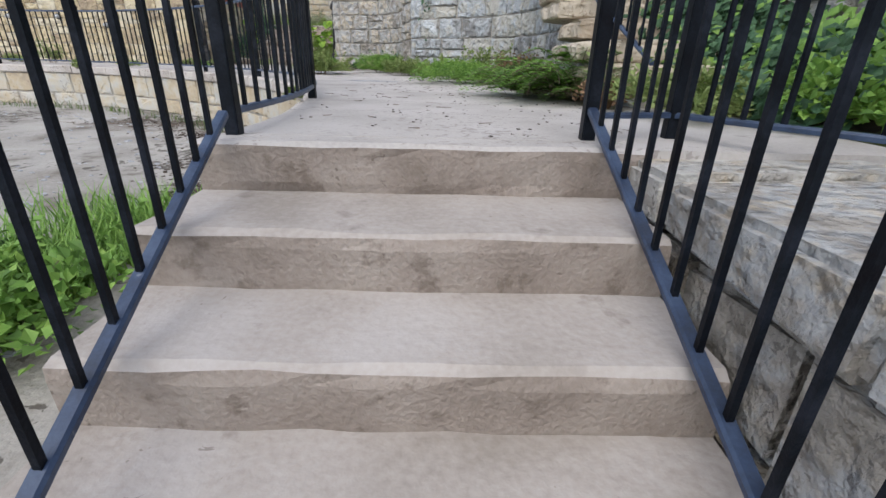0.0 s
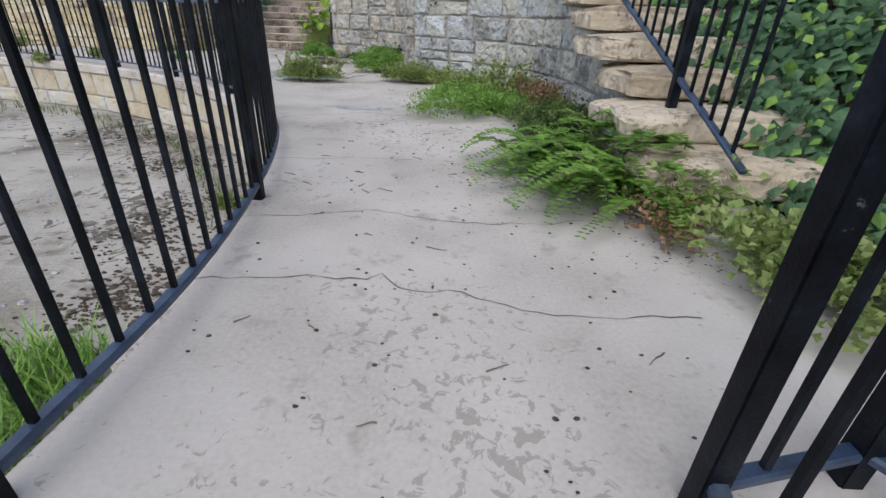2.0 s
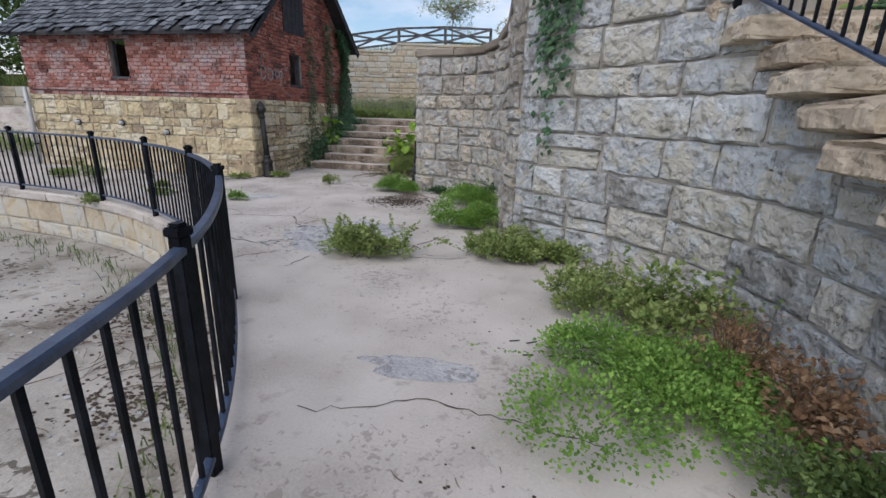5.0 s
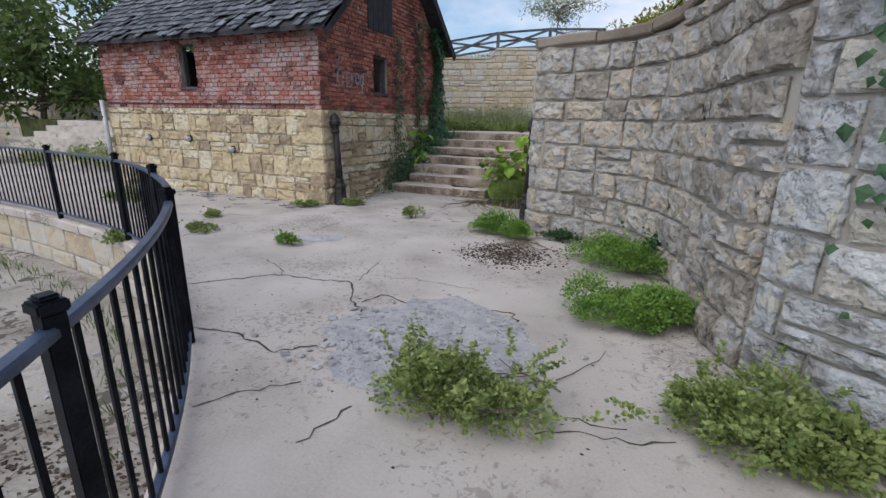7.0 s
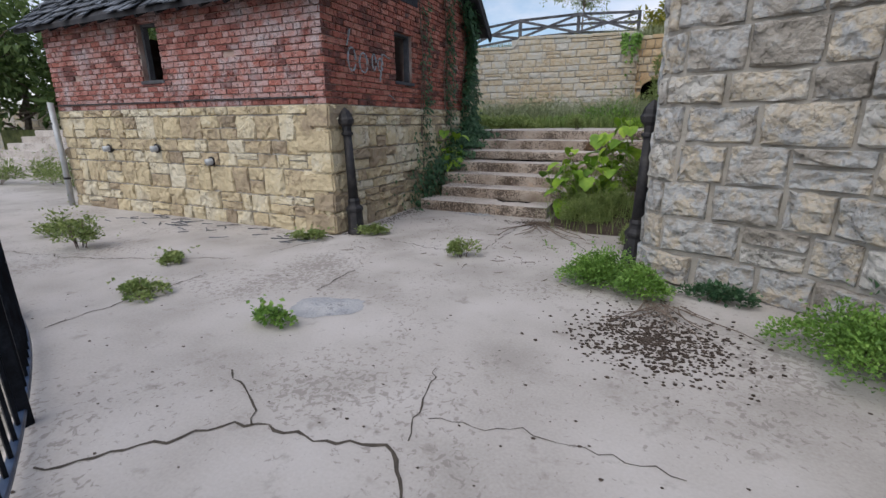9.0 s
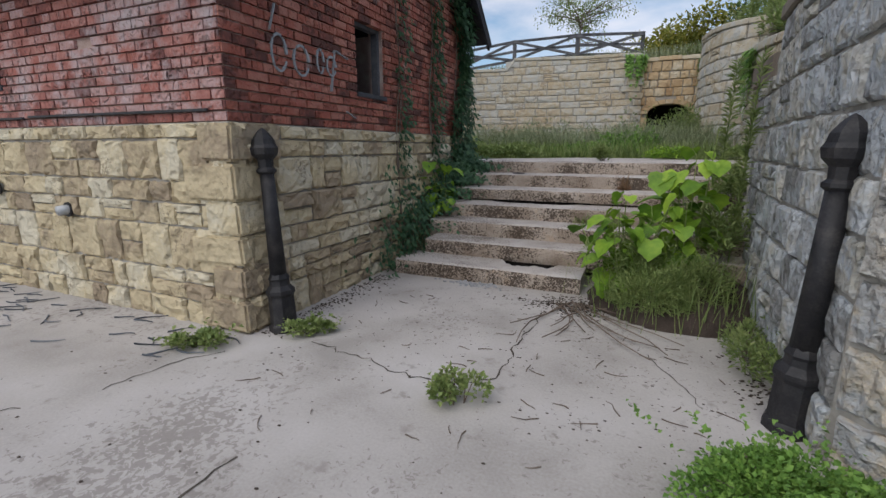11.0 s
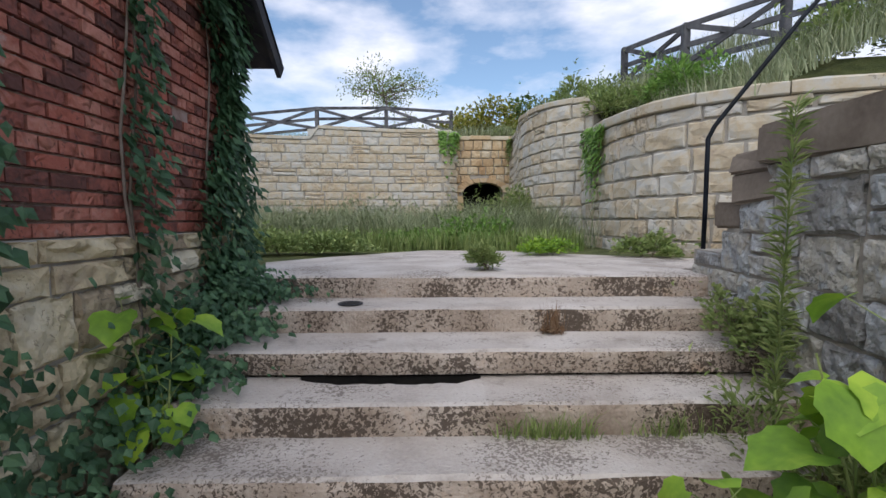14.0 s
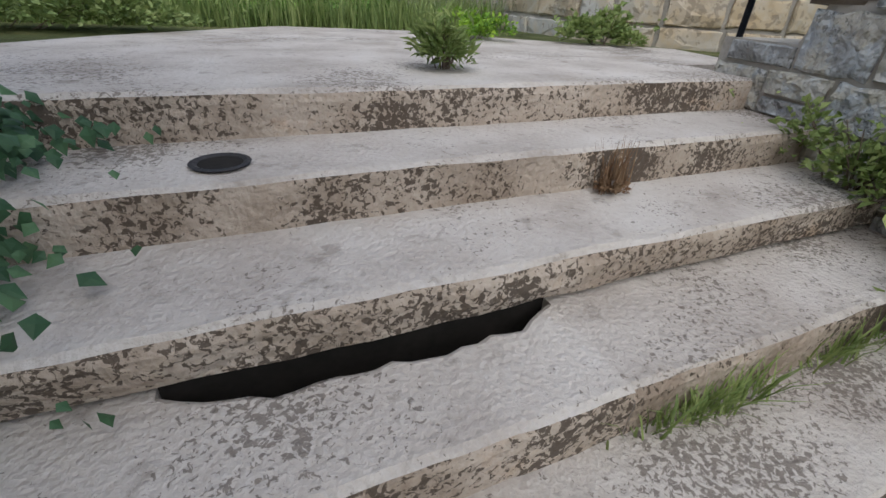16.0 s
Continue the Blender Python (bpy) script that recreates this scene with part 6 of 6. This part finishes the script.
bush("grey-green shrub in the court", (-2.3, 27.8, TOP - .02), .9, .9, 1.3, 2200, .13, M_GRASS, 507, shape=(1, .3), stems=30)
for i, (x, y) in enumerate(((-9.5, 22.8), (-8.0, 23.4), (-6.2, 23.2), (-5.0, 26), (-10.8, 25.5), (-7.2, 27))):
    bush("wispy grey-green weeds in tall grass", (x, y, TOP - .03), .9, .6, 1.0, 1100, .12, M_GRASS, 540 + i, shape=(1, .2), stems=30)
bush("low yellow-green bank of weeds", (-7.2, 21.1, TOP - .02), 1.3, .5, .4, 4200, .06, M_OLIVE, 508, lumps=14)
bush("low yellow-green weeds at the landing edge", (-5.2, 22.3, TOP - .02), 1.2, .4, .34, 3600, .06, M_LEAF, 509, lumps=14)
bush("dark green weeds behind the landing", (-4.0, 22.6, TOP - .02), .8, .5, .6, 2400, .07, M_LEAF, 517, lumps=9)


def right_bank(q):
    t, u = q.random(), q.random()
    y = 19.9 + t * 13.5
    x0 = -.9 if y < 25 else -1.4
    x = x0 + u * 5
    z = (3.55 + (1.0 if y > 25 else (y - 20) * .08)) + u * 2.2
    return Vector((x, y, z - .15))


grass("bank_grass", "long dry grass on the slope", right_bank, 9000, .6, .009, M_GRASS, 510, .7)
for i, (x, y, z, r, h, m) in enumerate(((-.7, 24.8, 4.1, .8, .9, M_OLIVE), (.2, 23.2, 4.2, .9, .9, M_LEAF), (-.6, 27.0, 4.9, .9, 1.0, M_OLIVE), (-.7, 30, 5.1, 1.0, 1.0, M_GRASS), (1.5, 22, 4.5, 1.0, 1.1, M_OLIVE), (2.6, 21, 4.4, 1.0, 1.0, M_GRASS), (-1.4, 34, 5.2, 1.3, .9, M_OLIVE), (1.2, 33, 6.2, 1.5, 1.4, M_LEAF))):
    bush("overgrown shrub on the slope", (x, y, z), r, r, h, 1300, .14, m, 520 + i, shape=(1, .35), stems=16)
grass("bank_grass", "rough grass along the far wall top", lambda q: (lambda x: Vector((x, 33.6 + q.random() * 1.2, 5.15 + .04 * max(0, x + 12))))(q.uniform(-15, -1.5)), 3500, .5, .012, M_GRASS, 511, .6)
grass("pit_grass", "green grass at the edge of the sunken area", lambda q: Vector((-1.15 - abs(q.gauss(0, .55)) - .25 * max(0, 2.2 - 0), q.uniform(-.5, 3.2), PIT)), 4200, .26, .006, M_LEAF, 512, .8)
grass("pit_grass", "weedy grass under the curved wall", lambda q: (lambda s: Vector((E_LINE.at(s)[0].x - .25 - abs(q.gauss(0, .12)), E_LINE.at(s)[0].y - .3 - abs(q.gauss(0, .2)), PIT)))(q.uniform(4, 16)), 600, .16, .006, M_TREE, 513, .8)
bush("green weeds beside the lower stairs", (-1.9, 1.5, PIT), .6, .9, .4, 2600, .06, M_LEAF, 514)
bush("small weed hanging from the coping", (-7.6, 10.0, -.06), .16, .14, .2, 260, .05, M_OLIVE, 515)

# ---- distance ----
tree("small airy tree beyond the fence", (-7.6, 39, 5.7), 4.0, 2.2, 3200, M_OLIVE, 601, .13, .08, .4)
for i, (x, y, z, h, r, m) in enumerate(((1.0, 52, 5.0, 6.6, 3.0, M_YELLOW), (-2.0, 55, 5.0, 6.6, 3.0, M_YELLOW), (5, 50, 5.0, 6.3, 3.2, M_TREE), (11, 48, 6, 7.5, 4, M_TREE), (-19, 25, 1.5, 7, 4, M_TREE), (-23, 26, 1.5, 8, 4.5, M_TREE), (-26, 30, -.5, 10, 5, M_TREE), (-31, 34, -.5, 11, 5.5, M_TREE), (-36, 26, -.5, 10, 5.5, M_TREE), (-24, 40, 3, 9, 5, M_TREE), (-42, 20, -.5, 11, 6, M_TREE), (-30, 20, 0, 7, 4, M_TREE))):
    tree("broad leafy tree in the distance" if m is not M_YELLOW else "leafy tree turning yellow in the distance", (x, y, z), h, r, 4200, m, 610 + i, .38, .18, .12)
# terraces far behind the building
lt = Line([(-40, 21.5), (-14.5, 20.6)])
w = wall_core("wall_terrace_far", lt, PIT, 2.2, .6, 1, M_MORTAR, "low shaded stone wall behind the building")
masonry(w, lt, 0, 2.2, ROCK_FAR, (.28, .38), (.6, 1.1), .03, .05, 1, 0, seed=61)
ts = empty("terrace_steps", "broad pale stone steps behind the building", "stairs", kind="structure")
for i in range(6):
    bm = bmesh.new()
    box(bm, -24, -13.4, 15.5 + .45 * i, 18.9, -.02, .22 * (i + 1), .02)
    part("step", bm, M_STEP, ts)
bank("bank_left", [[(-45, 22, 2.2), (-30, 21.6, 2.2), (-14.5, 21.2, 2.2)], [(-45, 30, 3.2), (-30, 29, 3.4), (-14.5, 28, 3.8)], [(-60, 60, 4.5), (-30, 60, 5), (-16, 60, 5.4)]], "grassy slope behind the building")
grass("bank_grass", "overgrown grass above the low wall", lambda q: Vector((q.uniform(-34, -14.5), 21.7 + q.random() * 2, 2.25)), 4000, .7, .014, M_OLIVE, 516, .6)
for i, (x, y) in enumerate(((-15.5, 14.6), (-17, 14.9), (-18.5, 14.2), (-14.5, 14.8))):
    bush("overgrown shrub beside far steps", (x, y, 0), .8, .6, .8, 1100, .09, M_OLIVE, 530 + i, shape=(1, .3), stems=14)

for i, (x, y, z, h) in enumerate(((-14.6, 22.6, 2.2, 2.6), (-16.6, 22.9, 2.2, 3.2), (-19.0, 22.8, 2.2, 2.8), (-21.6, 23.2, 2.2, 3.3), (-24.5, 23.0, 2.2, 3.0))):
    bush("dense dark green shrub above the low wall", (x, y, z), 1.7, 1.3, h, 3600, .2, M_TREE, 560 + i, shape=(1, .5), stems=20, lumps=12)

# bricks last
brickwork(shell, Vector((HX0, HY0, 0)), Vector((1, 0, 0)), Vector((0, -1, 0)), HX1 - HX0, BAND, EAVE, M_BRICK2, front_in, [(FW[0] - HX0, FW[1] - HX0, FW[2], FW[3])], 150, (5.8, 2.4), 81)
brickwork(shell, Vector((HX1, HY0, 0)), Vector((0, 1, 0)), Vector((1, 0, 0)), HY1 - HY0, BAND, RIDGE - .1, M_BRICK, side_in, [(SW[0] - HY0, SW[1] - HY0, SW[2], SW[3]), (SD[0] - HY0, SD[1] - HY0, SD[2], SD[3])], 150, (1.0, 2.4), 82)
